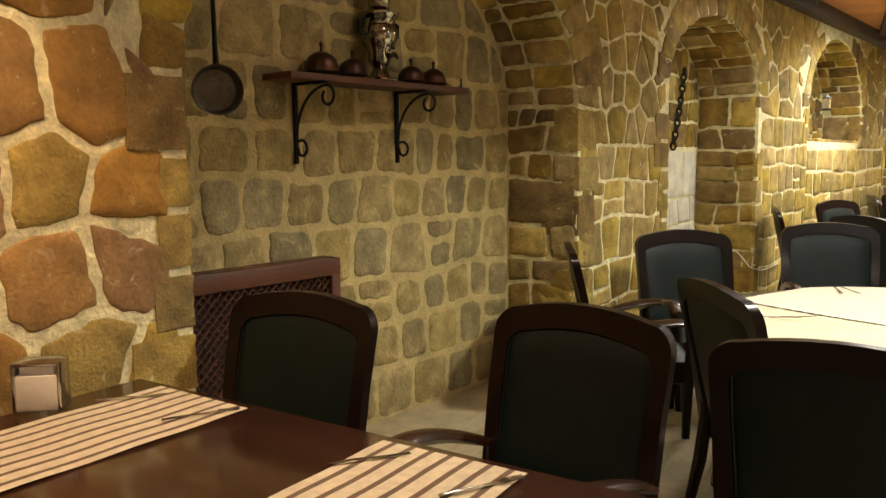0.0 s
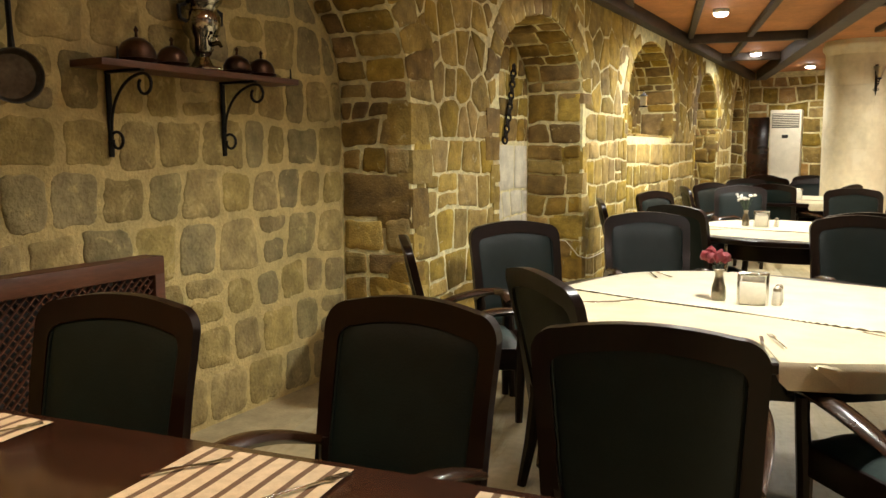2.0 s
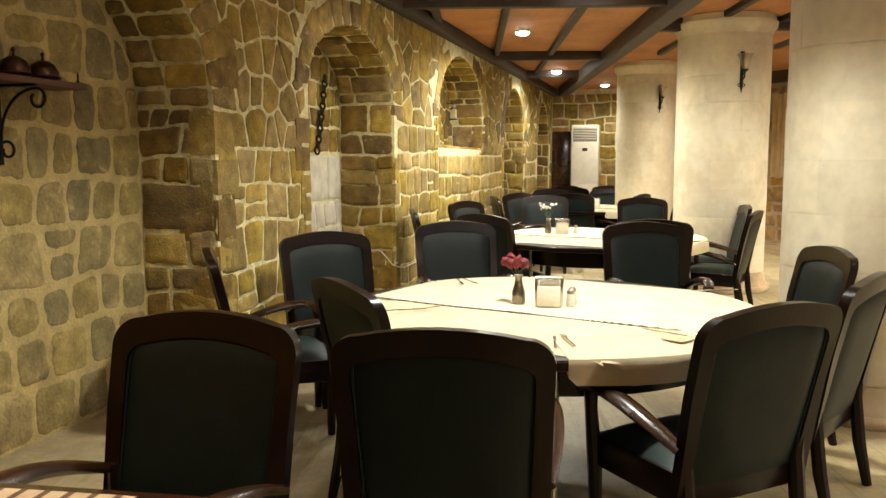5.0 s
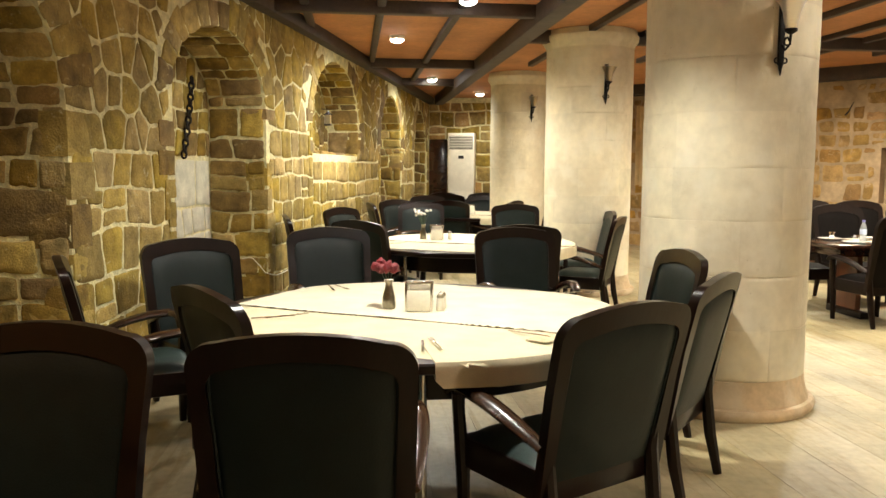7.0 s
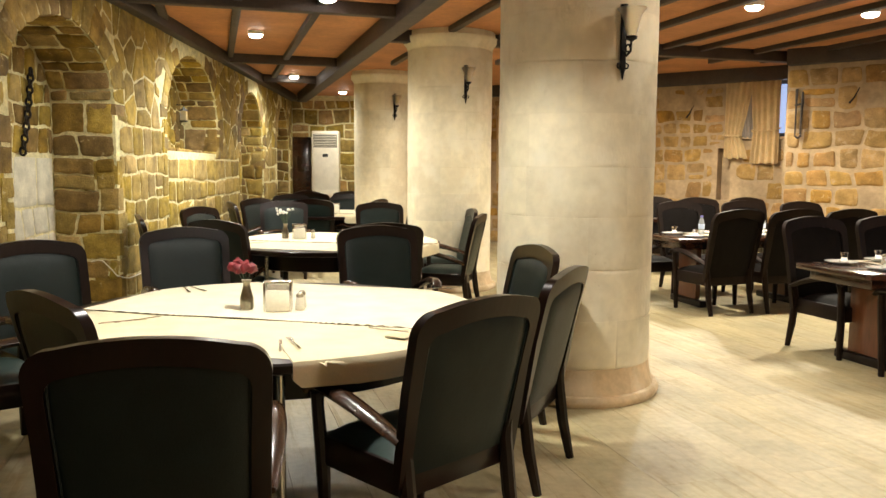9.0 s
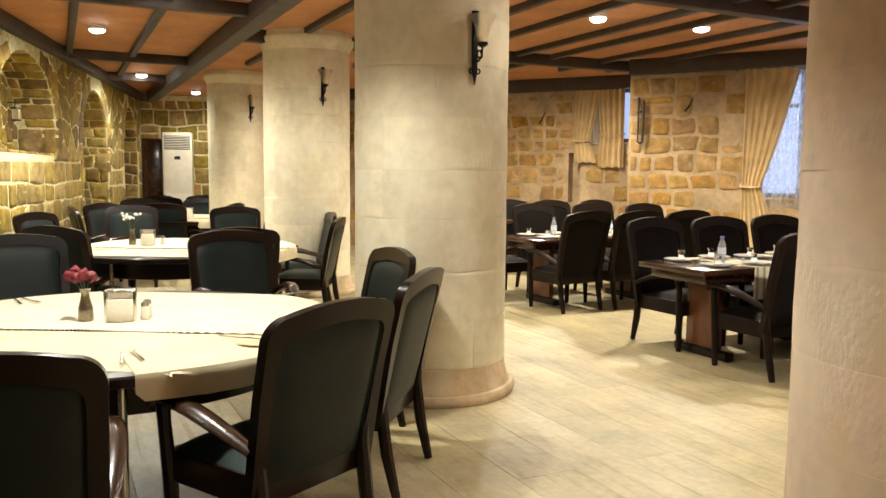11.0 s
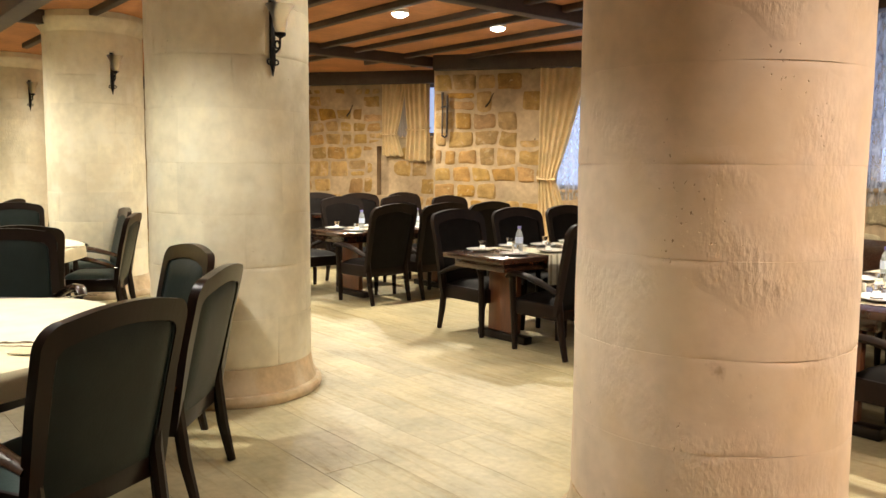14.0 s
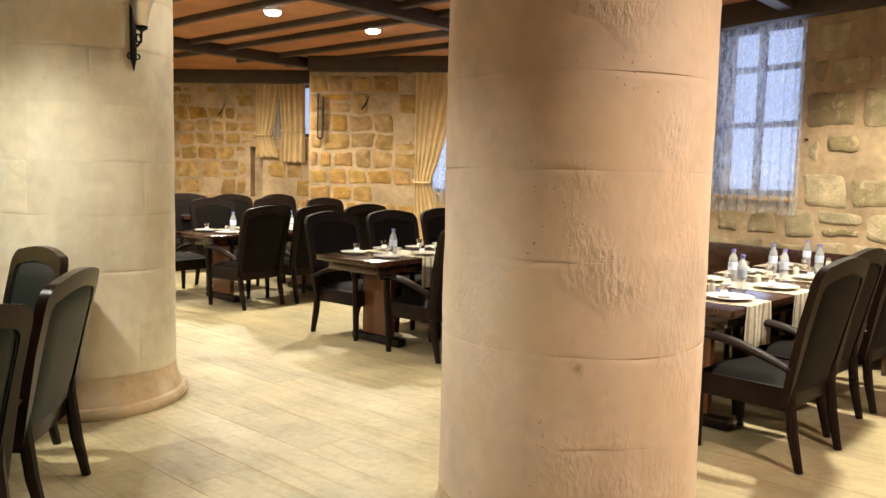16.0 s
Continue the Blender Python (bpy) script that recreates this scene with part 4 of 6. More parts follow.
def napkin(x, y, deg, z):
    bm = bmesh.new()
    box(bm, (0, 0, 0.004), (0.17, 0.10, 0.004), bevel=0.0015)
    ob = tagged(new("napkin", mesh_of(bm, "napkin", NAPKIN, False)), "folded dull beige napkin on the cloth", "napkin", "napkins")
    ob.matrix_basis = pose(x, y, z, 0, 0, deg)


def napkin_holder(x, y, deg, z):
    top = thing("napkin_holder", "white napkin box with dark edges and napkins", "napkin holder", "napkin holders", at=pose(x, y, z, 0, 0, deg))
    bm = bmesh.new()
    box(bm, (0, 0, 0.055), (0.13, 0.085, 0.11), bevel=0.008)
    part("body", bm, WHITE, top)
    for s in (-1, 1):
        bm = bmesh.new()
        box(bm, (s * 0.064, 0, 0.075), (0.012, 0.095, 0.15), bevel=0.004)
        part("end_plate", bm, CUTLERY, top)
    bm = bmesh.new()
    box(bm, (0, 0, 0.145), (0.125, 0.09, 0.012), bevel=0.003)
    part("top_plate", bm, CUTLERY, top)
    bm = bmesh.new()
    box(bm, (0, 0, 0.122), (0.10, 0.06, 0.03), bevel=0.004)
    part("paper_napkin", bm, PAPER, top, "folded white paper napkin")


def vase(x, y, z, petal, label, spread=0.09, tall=0.2):
    top = thing("vase", label, "vase", "table vases", at=pose(x, y, z))
    bm = bmesh.new()
    lathe(bm, [(0.032, 0), (0.036, 0.01), (0.034, 0.06), (0.022, 0.10), (0.018, 0.13), (0.026, 0.15)], 16)
    part("body", bm, STEEL, top, "small metal vase")
    rng = random.Random(int(x * 100) + 7)
    for k in range(6 if petal is RED else 16):
        a, d = rng.uniform(0, 6.28), rng.uniform(0.3, 1) * spread
        tip = Vector((d * math.cos(a), d * math.sin(a), tall + rng.uniform(-0.03, 0.03)))
        bm = bmesh.new()
        tube(bm, [(0, 0, 0.11), tip * 0.6 + Vector((0, 0, 0.06)), tip], 0.0022, 5)
        stem = part("stem", bm, LEAF, top)
        bm = bmesh.new()
        r = bmesh.ops.create_icosphere(bm, subdivisions=2, radius=0.036 if petal is RED else 0.017)
        for q in r["verts"]:
            q.co = tip + q.co * (0.75 + 0.5 * noise.noise(q.co * 70 + tip * 9)) * rng.uniform(0.8, 1.15)
        part("bloom", bm, petal, stem, "small cluster of petals")


def shaker(x, y, z):
    top = thing("shaker", "small white salt shaker on the table", "salt shaker", "shakers", at=pose(x, y, z))
    bm = bmesh.new()
    lathe(bm, [(0.022, 0), (0.024, 0.004), (0.020, 0.06), (0.018, 0.065)], 14)
    part("body", bm, WHITE, top)
    bm = bmesh.new()
    lathe(bm, [(0.019, 0.065), (0.019, 0.08), (0.010, 0.088)], 14)
    part("lid", bm, STEEL, top)


def sauce_bottle(x, y, z, mat):
    top = thing("sauce_bottle", "small dark glass oil bottle on the table", "bottle", "condiments", at=pose(x, y, z))
    bm = bmesh.new()
    lathe(bm, [(0.028, 0), (0.03, 0.01), (0.03, 0.09), (0.014, 0.125), (0.012, 0.16)], 14)
    part("body", bm, mat, top)
    bm = bmesh.new()
    lathe(bm, [(0.014, 0.16), (0.014, 0.185)], 12)
    part("cap", bm, DARK, top)


ROUND = [(-0.36, 4.05, 1.07), (-0.5, 8.0, 1.07), (-0.95, 13.0, 1.05), (-1.1, 15.9, 0.7)]
for k, (x, y, r) in enumerate(ROUND):
    round_table(x, y, r, 56 if k == 0 else 14)
    drape("tablecloth", x, y, r, -16, -0.97, 0.98, -0.88, 0.6, 0.003, CLOTH, "cream cloth spread on the round table")
    drape("tablecloth", x, y, r, 20, -0.13, 1.15, -1.3, 0.25, 0.006, CLOTH, "cream tablecloth hanging over the rim of the round table")
    drape("overcloth", x, y, r, -16, -0.97, 1.0, -0.22, 0.93, 0.009, CLOTH_TOP, "pale cream overcloth with a scalloped hem", 0.007)
for x, y, d in ((0.22, 3.55, 60), (0.46, 4.75, 100), (-0.98, 4.7, 205), (-1.0, 3.75, 300), (-0.2, 3.25, 10)):
    cutlery(x, y, d, TZ + 0.013, "knife")
    cutlery(x + 0.05, y + 0.04, d + 12, TZ + 0.013, "fork")
for x, y, d in ((0.4, 7.6, 70), (-1.2, 7.6, 300), (-1.1, 8.7, 210), (0.2, 8.7, 120)):
    cutlery(x, y, d, TZ + 0.013, "knife")
    cutlery(x + 0.05, y + 0.04, d + 10, TZ + 0.013, "fork")
for x, y, d in ((0.30, 3.47, 58),):
    napkin(x, y, d, TZ + 0.012)
napkin_holder(-0.345, 4.06, 5, TZ + 0.012)
vase(-0.51, 4.10, TZ + 0.012, RED, "small metal vase with red flowers", 0.08, 0.21)
shaker(-0.24, 4.16, TZ + 0.012)
shaker(-0.24, 4.08, TZ + 0.012)
napkin_holder(-0.83, 8.15, 8, TZ + 0.012)
vase(-0.98, 8.2, TZ + 0.012, PALE_PETAL, "small metal vase with white flowers", 0.11, 0.28)
shaker(-0.70, 8.2, TZ + 0.012)
napkin_holder(-0.95, 13.0, 8, TZ + 0.012)


def long_table(name, x, y, deg, length, width, label, thick=0.045, panel=PANEL_WOOD, inset=0.2):
    """A trestle table: a top with an apron on two panel feet."""
    top = thing(name, label, "table", "rectangular tables", at=pose(x, y, 0, 0, 0, deg))
    bm = bmesh.new()
    box(bm, (0, 0, TZ - thick / 2), (length, width, thick), bevel=0.006)
    part("tabletop", bm, TABLE_WOOD, top)
    bm = bmesh.new()
    box(bm, (0, 0, TZ - thick - 0.04), (length - 0.16, width - 0.14, 0.075), bevel=0.004)
    part("apron", bm, TABLE_WOOD, top)
    for s in (-1, 1):
        bm = bmesh.new()
        box(bm, (s * (length / 2 - inset), 0, 0.36), (0.06, width * 0.46, 0.57), bevel=0.006)
        p = part("panel_foot", bm, panel, top, "red-brown wooden panel foot")
        bm = bmesh.new()
        box(bm, (s * (length / 2 - inset), 0, 0.035), (0.10, width * 0.78, 0.07), bevel=0.012)
        part("foot_rail", bm, WOOD, p)
    return top


def runner(x, y, deg, w, length, mat, label, hang=0.0, half=None):
    """A woven runner across a table; hang: how far its ends fall over the edges, half the table's width away."""
    bm = bmesh.new()
    ph = x * 7 + y

    def f(s, t):
        u, v = (s - 0.5) * w, (t - 0.5) * length
        z = 0.003 + 0.0012 * math.sin(20 * v + ph)
        if half and abs(v) > half:
            over = abs(v) - half
            z -= max(0, over - 0.012)
            v = math.copysign(half + 0.007 + 0.008 * math.sin(26 * u + ph) * min(1, over * 9), v)
        return Vector((u, v, z))
    sheet(bm, 16, 60, f)
    ob = tagged(new("table_runner", mesh_of(bm, "table_runner", mat, True)), label, "table runner", "table runners")
    ob.matrix_basis = pose(x, y, TZ + 0.0015, 0, 0, deg)
    return ob


def plate(x, y, z, r=0.13):
    bm = bmesh.new()
    lathe(bm, [(r * 0.5, 0), (r * 0.55, 0.004), (r * 0.97, 0.018), (r, 0.022), (r * 0.95, 0.023), (r * 0.6, 0.010), (0.001, 0.009)], 28)
    ob = tagged(new("plate", mesh_of(bm, "plate", CHINA, True)), "round white china plate on the table", "plate", "plates")
    ob.matrix_basis = pose(x, y, z)


def water_bottle(x, y, z):
    top = thing("water_bottle", "clear plastic water bottle with a violet cap", "bottle", "water bottles", at=pose(x, y, z))
    bm = bmesh.new()
    lathe(bm, [(0.029, 0), (0.032, 0.008), (0.032, 0.06), (0.030, 0.07), (0.032, 0.08), (0.032, 0.145), (0.026, 0.175), (0.014, 0.2), (0.013, 0.212)], 16)
    part("body", bm, BOTTLE, top)
    bm = bmesh.new()
    lathe(bm, [(0.0335, 0.085), (0.0337, 0.09), (0.0337, 0.135), (0.0335, 0.14)], 16)
    part("label", bm, BLUE_LABEL, top, "pale blue printed band")
    bm = bmesh.new()
    lathe(bm, [(0.016, 0.212), (0.016, 0.228), (0.013, 0.231)], 14)
    part("cap", bm, CAP, top)


def tumbler(x, y, z):
    """An upturned waisted tea glass."""
    bm = bmesh.new()
    lathe(bm, [(0.034, 0), (0.034, 0.004), (0.024, 0.035), (0.021, 0.05), (0.03, 0.07), (0.031, 0.078), (0.004, 0.079)], 16)
    ob = tagged(new("tea_glass", mesh_of(bm, "tea_glass", GLASS, True)), "small clear glass upside down on a plate", "glass", "glasses")
    ob.matrix_basis = pose(x, y, z)


# the table by the shelf, with three striped runners
T1 = (-1.10, 1.06, 7)
long_table("dining_table", *T1, 2.5, 0.96, "dark brown polished table with striped runners")


def on(t, u, v):
    a = radians(t[2])
    return t[0] + u * math.cos(a) - v * math.sin(a), t[1] + u * math.sin(a) + v * math.cos(a)


for u in (-0.89, 0.07, 0.82):
    x, y = on(T1, u, -0.02)
    runner(x, y, T1[2] + 1.5 * math.sin(9 * u), 0.43, 0.92, RUNNER, "beige and brown striped woven runner")
    for du, kind, dd in ((-0.16, "knife", -38), (0.16, "fork", -30)):
        x, y = on(T1, u + du, 0.31)
        cutlery(x, y, T1[2] + dd, TZ + 0.006, kind)
x, y = on(T1, -1.2, 0.10)
napkin_holder(x, y, 50, TZ + 0.006)

SIDE = [((4.43, 6.16, 14), 1.95, 0.76), ((4.0, 8.98, 14), 1.95, 0.76), ((6.25, 6.75, 14), 1.6, 0.76), ((5.55, 3.45, 12), 2.9, 0.86), ((4.55, 12.25, 12), 1.6, 0.7)]
for (t, length, width) in SIDE:
    long_table("dining_table", *t, length, width, "dark wooden table laid with plates and bottles", inset=0.39 if length < 2 else 0.3)
    n = 2 if length < 2 else 4
    for k in range(n):
        u = (-0.28, 0.52)[k] if n == 2 else (k + 0.5) / n * length - length / 2
        x, y = on(t, u, 0)
        runner(x, y, t[2], 0.34, width + 0.54, RUNNER_PALE, "pale striped woven runner hanging over the table edge", 0.27, width / 2)
        for v in (-0.24, 0.24):
            x, y = on(t, u + 0.02, v)
            plate(x, y, TZ + 0.007, 0.15 if n == 4 else 0.135)
            tumbler(x - 0.03, y + 0.01, TZ + 0.018)
        x, y = on(t, u - (0.24 if n == 2 else 0.2), -0.10)
        water_bottle(x, y, TZ + 0.002)
        if n == 2:
            for v in (-0.2, 0.22):
                x, y = on(t, u - 0.40, v)
                plate(x, y, TZ + 0.002, 0.125)
                tumbler(x + 0.02, y, TZ + 0.013)
                for du, kind in ((-0.16, "fork"), (0.15, "knife")):
                    x, y = on(t, u - 0.40 + du, v)
                    cutlery(x, y, t[2] + 4 * v, TZ + 0.003, kind)
            x, y = on(t, u - 0.14, 0.06)
            shaker(x, y, TZ + 0.002)
        if n == 4:
            x, y = on(t, u + 0.16, 0.12)
            water_bottle(x, y, TZ + 0.002)
            x, y = on(t, u + 0.24, -0.03)
            shaker(x, y, TZ + 0.002)
            x, y = on(t, u - 0.1, 0.04)
            tumbler(x, y, TZ + 0.008)

# ---- ceiling lamps, with unseen lamps added as fill ----
def downlight(x, y, watts, tone, cone):
    top = thing("downlight", "round white ceiling lamp, switched on", "ceiling lamp", "ceiling downlights", at=pose(x, y, TOP))
    bm = bmesh.new()
    lathe(bm, [(0.06, -0.045), (0.088, -0.045), (0.094, -0.038), (0.094, 0.0)], 24)
    part("rim", bm, WHITE, top)
    bm = bmesh.new()
    lathe(bm, [(0.001, -0.085), (0.05, -0.078), (0.08, -0.06), (0.084, -0.045)], 24)
    part("lens", bm, LAMP, top, "glowing lens")
    data = bpy.data.lights.new("downlight_lamp", "SPOT")
    data.energy, data.spot_size, data.spot_blend, data.shadow_soft_size = SPOT_W * watts, radians(cone), 0.7 if cone > 145 else 0.4, 0.1
    data.color = TONES[tone]
    lamp = new("downlight_lamp", data)
    lamp.matrix_basis = pose(x, y, TOP - 0.1)


for s in SPOTS:
    downlight(*s)

# ---- wall lamps on the columns ----
def sconce(c, deg, z):
    """A torch-shaped iron wall lamp with a tulip glass; deg: the way that it faces, clockwise from +y."""
    x, y, r = c[:3]
    a = radians(deg)
    n = Vector((math.sin(a), math.cos(a), 0))
    m = Matrix((Vector((-n.y, n.x, 0)), n, Vector((0, 0, 1)))).transposed().to_4x4()
    m.translation = Vector((x, y, z)) + n * (r + 0.002)
    top = thing("wall_lamp", "black iron torch-shaped wall lamp with a tulip glass", "wall lamp", "column lamps", at=m)
    bm = bmesh.new()
    box(bm, (0, 0.01, 0.03), (0.035, 0.02, 0.34), bevel=0.004)
    tube(bm, [(0, 0.012, -0.13), (0, 0.012, -0.2)], [0.016, 0.003], 8)
    tube(bm, [(0, 0.012, 0.18), (0, 0.012, 0.25)], [0.014, 0.024], 8)
    for s in (-1, 1):
        tube(bm, [(s * (0.025 + 0.015 * math.cos(t)), 0.012, -0.115 + 0.015 * math.sin(t)) for t in (k * 0.628 for k in range(11))], 0.005, 6)
    part("back_plate", bm, IRON, top)
    bm = bmesh.new()
    tube(bm, [(0, 0.01, -0.02), (0, 0.05, -0.06), (0, 0.09, -0.035), (0, 0.095, 0.02)], 0.008, 6)
    tube(bm, [(0, 0.06 + 0.022 * math.cos(t), -0.015 + 0.022 * math.sin(t)) for t in (k * 0.628 for k in range(9))], 0.006, 6)
    lathe(bm, [(0.012, 0.02), (0.034, 0.035), (0.036, 0.05), (0.02, 0.05)], 14, Matrix.Translation((0, 0.095, 0)))
    part("arm", bm, IRON, top, "curled iron arm")
    bm = bmesh.new()
    lathe(bm, [(0.025, 0.05), (0.04, 0.09), (0.047, 0.14), (0.066, 0.185), (0.088, 0.212), (0.085, 0.213), (0.062, 0.185), (0.043, 0.14), (0.036, 0.09), (0.02, 0.055)], 18, Matrix.Translation((0, 0.095, 0)))
    part("shade", bm, FROST, top, "frosted tulip glass")


for c, deg, z in ((COLUMNS[1], 161, 2.24), (COLUMNS[2], 162, 2.46), (COLUMNS[3], 152, 2.5)):
    sconce(c, deg, z)

# ---- the recess with the shelf ----
BACK = WX - 0.55


SY0, SY1, SZ = 2.43, 3.76, 1.915
bm = bmesh.new()
box(bm, (BACK + 0.115, (SY0 + SY1) / 2, SZ), (0.22, SY1 - SY0, 0.032), bevel=0.004)
shelf = tagged(part("wall_shelf", bm, SHELF), "red-brown wooden wall shelf on wrought iron brackets", "shelf")


def bracket(y):
    bm = bmesh.new()
    box(bm, (BACK + 0.006 + 0.01, y, SZ - 0.22), (0.012, 0.026, 0.40), bevel=0.002)
    box(bm, (BACK + 0.13, y, SZ - 0.024), (0.25, 0.026, 0.012), bevel=0.002)
    arc = []
    for k in range(13):
        t = k / 12 * math.pi / 2
        arc.append((BACK + 0.025 + 0.235 * (1 - math.cos(t)), y, SZ - 0.29 + 0.25 * math.sin(t)))
    for k in range(1, 13):
        t = math.pi / 2 - k / 12 * 1.75 * math.pi
        r = 0.052 - 0.018 * k / 12
        arc.append((BACK + 0.26 + r * math.cos(t), y, SZ - 0.092 + r * math.sin(t)))
    tube(bm, arc, 0.0075, 8)
    low = []
    for k in range(13):
        t = math.pi / 2 + 0.6 - k / 12 * 1.8 * math.pi
        r = 0.046 - 0.018 * k / 12
        low.append((BACK + 0.06 + r * math.cos(t), y, SZ - 0.345 + r * math.sin(t)))
    tube(bm, low, 0.0075, 8)
    return part("bracket", bm, IRON, shelf, "scrolled black iron bracket")


for y in (2.62, 3.36):
    bracket(y)
for y in (2.52, 3.70):
    bm = bmesh.new()
    tube(bm, [(BACK + 0.215, y, SZ + 0.016), (BACK + 0.215, y, SZ + 0.07)], [0.006, 0.004], 6)
    part("peg", bm, IRON, shelf)


def samovar(x, y, z):
    top = thing("samovar", "tall tarnished metal samovar on the shelf", "samovar", at=pose(x, y, z))
    bm = bmesh.new()
    box(bm, (0, 0, 0.012), (0.14, 0.14, 0.024), bevel=0.008)
    lathe(bm, [(0.06, 0.024), (0.045, 0.05), (0.035, 0.07), (0.05, 0.09)], 24)
    part("foot", bm, BRIGHT_METAL, top)
    bm = bmesh.new()
    lathe(bm, [(0.045, 0.09), (0.06, 0.11), (0.062, 0.16), (0.085, 0.19), (0.10, 0.235), (0.10, 0.27), (0.082, 0.30), (0.088, 0.325), (0.11, 0.345), (0.112, 0.36), (0.07, 0.37)], 28)
    part("body", bm, BRIGHT_METAL, top)
    bm = bmesh.new()
    lathe(bm, [(0.07, 0.37), (0.055, 0.39), (0.06, 0.43), (0.085, 0.455), (0.09, 0.475), (0.05, 0.49), (0.04, 0.55), (0.055, 0.58), (0.05, 0.60)], 24)
    part("chimney", bm, BRIGHT_METAL, top)
    for s in (-1, 1):
        bm = bmesh.new()
        tube(bm, [(0, s * 0.095, 0.24), (0, s * 0.14, 0.25), (0, s * 0.145, 0.31), (0, s * 0.10, 0.325)], 0.011, 8)
        part("handle", bm, IRON, top)
    bm = bmesh.new()
    tube(bm, [(0.05, 0, 0.13), (0.12, 0, 0.135), (0.135, 0, 0.115)], [0.012, 0.011, 0.009], 8)
    lathe(bm, [(0.01, 0.14), (0.004, 0.165), (0.018, 0.17), (0.004, 0.175)], 10, Matrix.Translation((0.105, 0, 0)))
    part("tap", bm, BRIGHT_METAL, top)


samovar(BACK + 0.12, 3.12, SZ + 0.016)


def lidded_dish(x, y, z, s=1.0):
    top = thing("lidded_dish", "domed dark copper dish with a knob", "dish", "copper dishes", at=pose(x, y, z))
    bm = bmesh.new()
    lathe(bm, [(0.06 * s, 0), (0.085 * s, 0.012), (0.09 * s, 0.02), (0.085 * s, 0.022)], 24)
    part("saucer", bm, COPPER, top)
    bm = bmesh.new()
    lathe(bm, [(0.08 * s, 0.02), (0.078 * s, 0.05 * s), (0.06 * s, 0.085 * s), (0.03 * s, 0.105 * s), (0.008, 0.11 * s), (0.006, 0.13 * s), (0.012, 0.14 * s), (0.003, 0.155 * s)], 24)
    part("lid", bm, COPPER, top)


for y, s in ((2.70, 1.1), (2.91, 0.95), (3.36, 0.95), (3.55, 0.95)):
    lidded_dish(BACK + 0.13, y, SZ + 0.016, s)


def frying_pan():
    """A pan that hangs by its handle on the pier of the arch, its bowl towards the room."""
    m = look((WX - 0.18, 1.92, 1.80), (0.6, 0.6, 1.7))
    top = thing("hanging_pan", "old tinned copper pan hanging by its long handle", "pan", at=m)
    bm = bmesh.new()
    lathe(bm, [(0.001, 0.0), (0.082, 0.0), (0.092, -0.01), (0.098, -0.055), (0.102, -0.057), (0.097, -0.004), (0.082, 0.006), (0.001, 0.006)], 36, Matrix.Translation((0, 0, 0)))
    part("bowl", bm, OLD_TIN, top)
    bm = bmesh.new()
    tube(bm, [(0, 0.095, -0.03), (0, 0.15, -0.02), (0, 0.42, 0.0), (0, 0.45, 0.0)], [0.014, 0.011, 0.009, 0.012], 8)
    part("handle", bm, IRON, top)
    bm = bmesh.new()
    tube(bm, [(0.018 * math.cos(t), 0.47 + 0.018 * math.sin(t), 0) for t in (k * 0.628 for k in range(11))], 0.004, 6)
    tube(bm, [(0, 0.485, 0), (0, 0.49, 0.16)], 0.006, 6)
    part("hook", bm, IRON, top)


frying_pan()


def vent_cover():
    """A wooden grille box low in the recess."""
    y0, y1, z0, z1, x = 1.72, 2.80, 0.30, 1.01, BACK + 0.10
    top = thing("radiator_cover", "dark wooden radiator cover with a lattice front", "radiator cover", at=pose(0, 0, 0))
    bm = bmesh.new()
    box(bm, (x, (y0 + y1) / 2, z1 - 0.045), (0.06, y1 - y0, 0.09), bevel=0.006)
    box(bm, (x, y1 - 0.03, (z0 + z1) / 2), (0.058, 0.06, z1 - z0), bevel=0.006)
    box(bm, (x, y0 + 0.03, (z0 + z1) / 2), (0.058, 0.06, z1 - z0), bevel=0.006)
    box(bm, (x, (y0 + y1) / 2, z0 + 0.03), (0.056, y1 - y0, 0.06), bevel=0.006)
    box(bm, (BACK + 0.05, (y0 + y1) / 2, z1 - 0.012), (0.10, y1 - y0 - 0.01, 0.022))
    for yy in (y0 + 0.01, y1 - 0.01):
        box(bm, (BACK + 0.045, yy, z0 / 2 + z1 / 2), (0.09, 0.016, z1 - z0 - 0.01))
        box(bm, (BACK + 0.045, yy, z0 / 2), (0.09, 0.016, z0))
    part("frame", bm, SHELF, top)
    lat = 0.045
    n = 26
    for sgn in (-1, 1):
        for k in range(-n, n + 1):
            c = (y0 + y1) / 2 + k * lat
            pts = []
            za, zb = z0 + 0.05, z1 - 0.08
            ya, yb = c - sgn * (zb - za) / 2, c + sgn * (zb - za) / 2
            lo, hi = y0 + 0.05, y1 - 0.05
            t0, t1 = 0.0, 1.0
            d = yb - ya
            ta, tb = (lo - ya) / d, (hi - ya) / d
            t0, t1 = max(t0, min(ta, tb)), min(t1, max(ta, tb))
            if t1 - t0 < 0.04:
                continue
            p, q = Vector((x + 0.004 * sgn, ya + d * t0, za + (zb - za) * t0)), Vector((x + 0.004 * sgn, ya + d * t1, za + (zb - za) * t1))
            bm = bmesh.new()
            m = (q - p).to_track_quat("Y", "X").to_matrix().to_4x4()
            m.translation = (p + q) / 2
            box(bm, (0, 0, 0), (0.006, (q - p).length, 0.013), m)
            part("slat", bm, SHELF, top, smooth=False)
    bm = bmesh.new()
    box(bm, (BACK + 0.02, (y0 + y1) / 2, (z0 + z1) / 2), (0.01, y1 - y0 - 0.04, z1 - z0 - 0.06))
    part("backing", bm, DARK, top, smooth=False)


vent_cover()

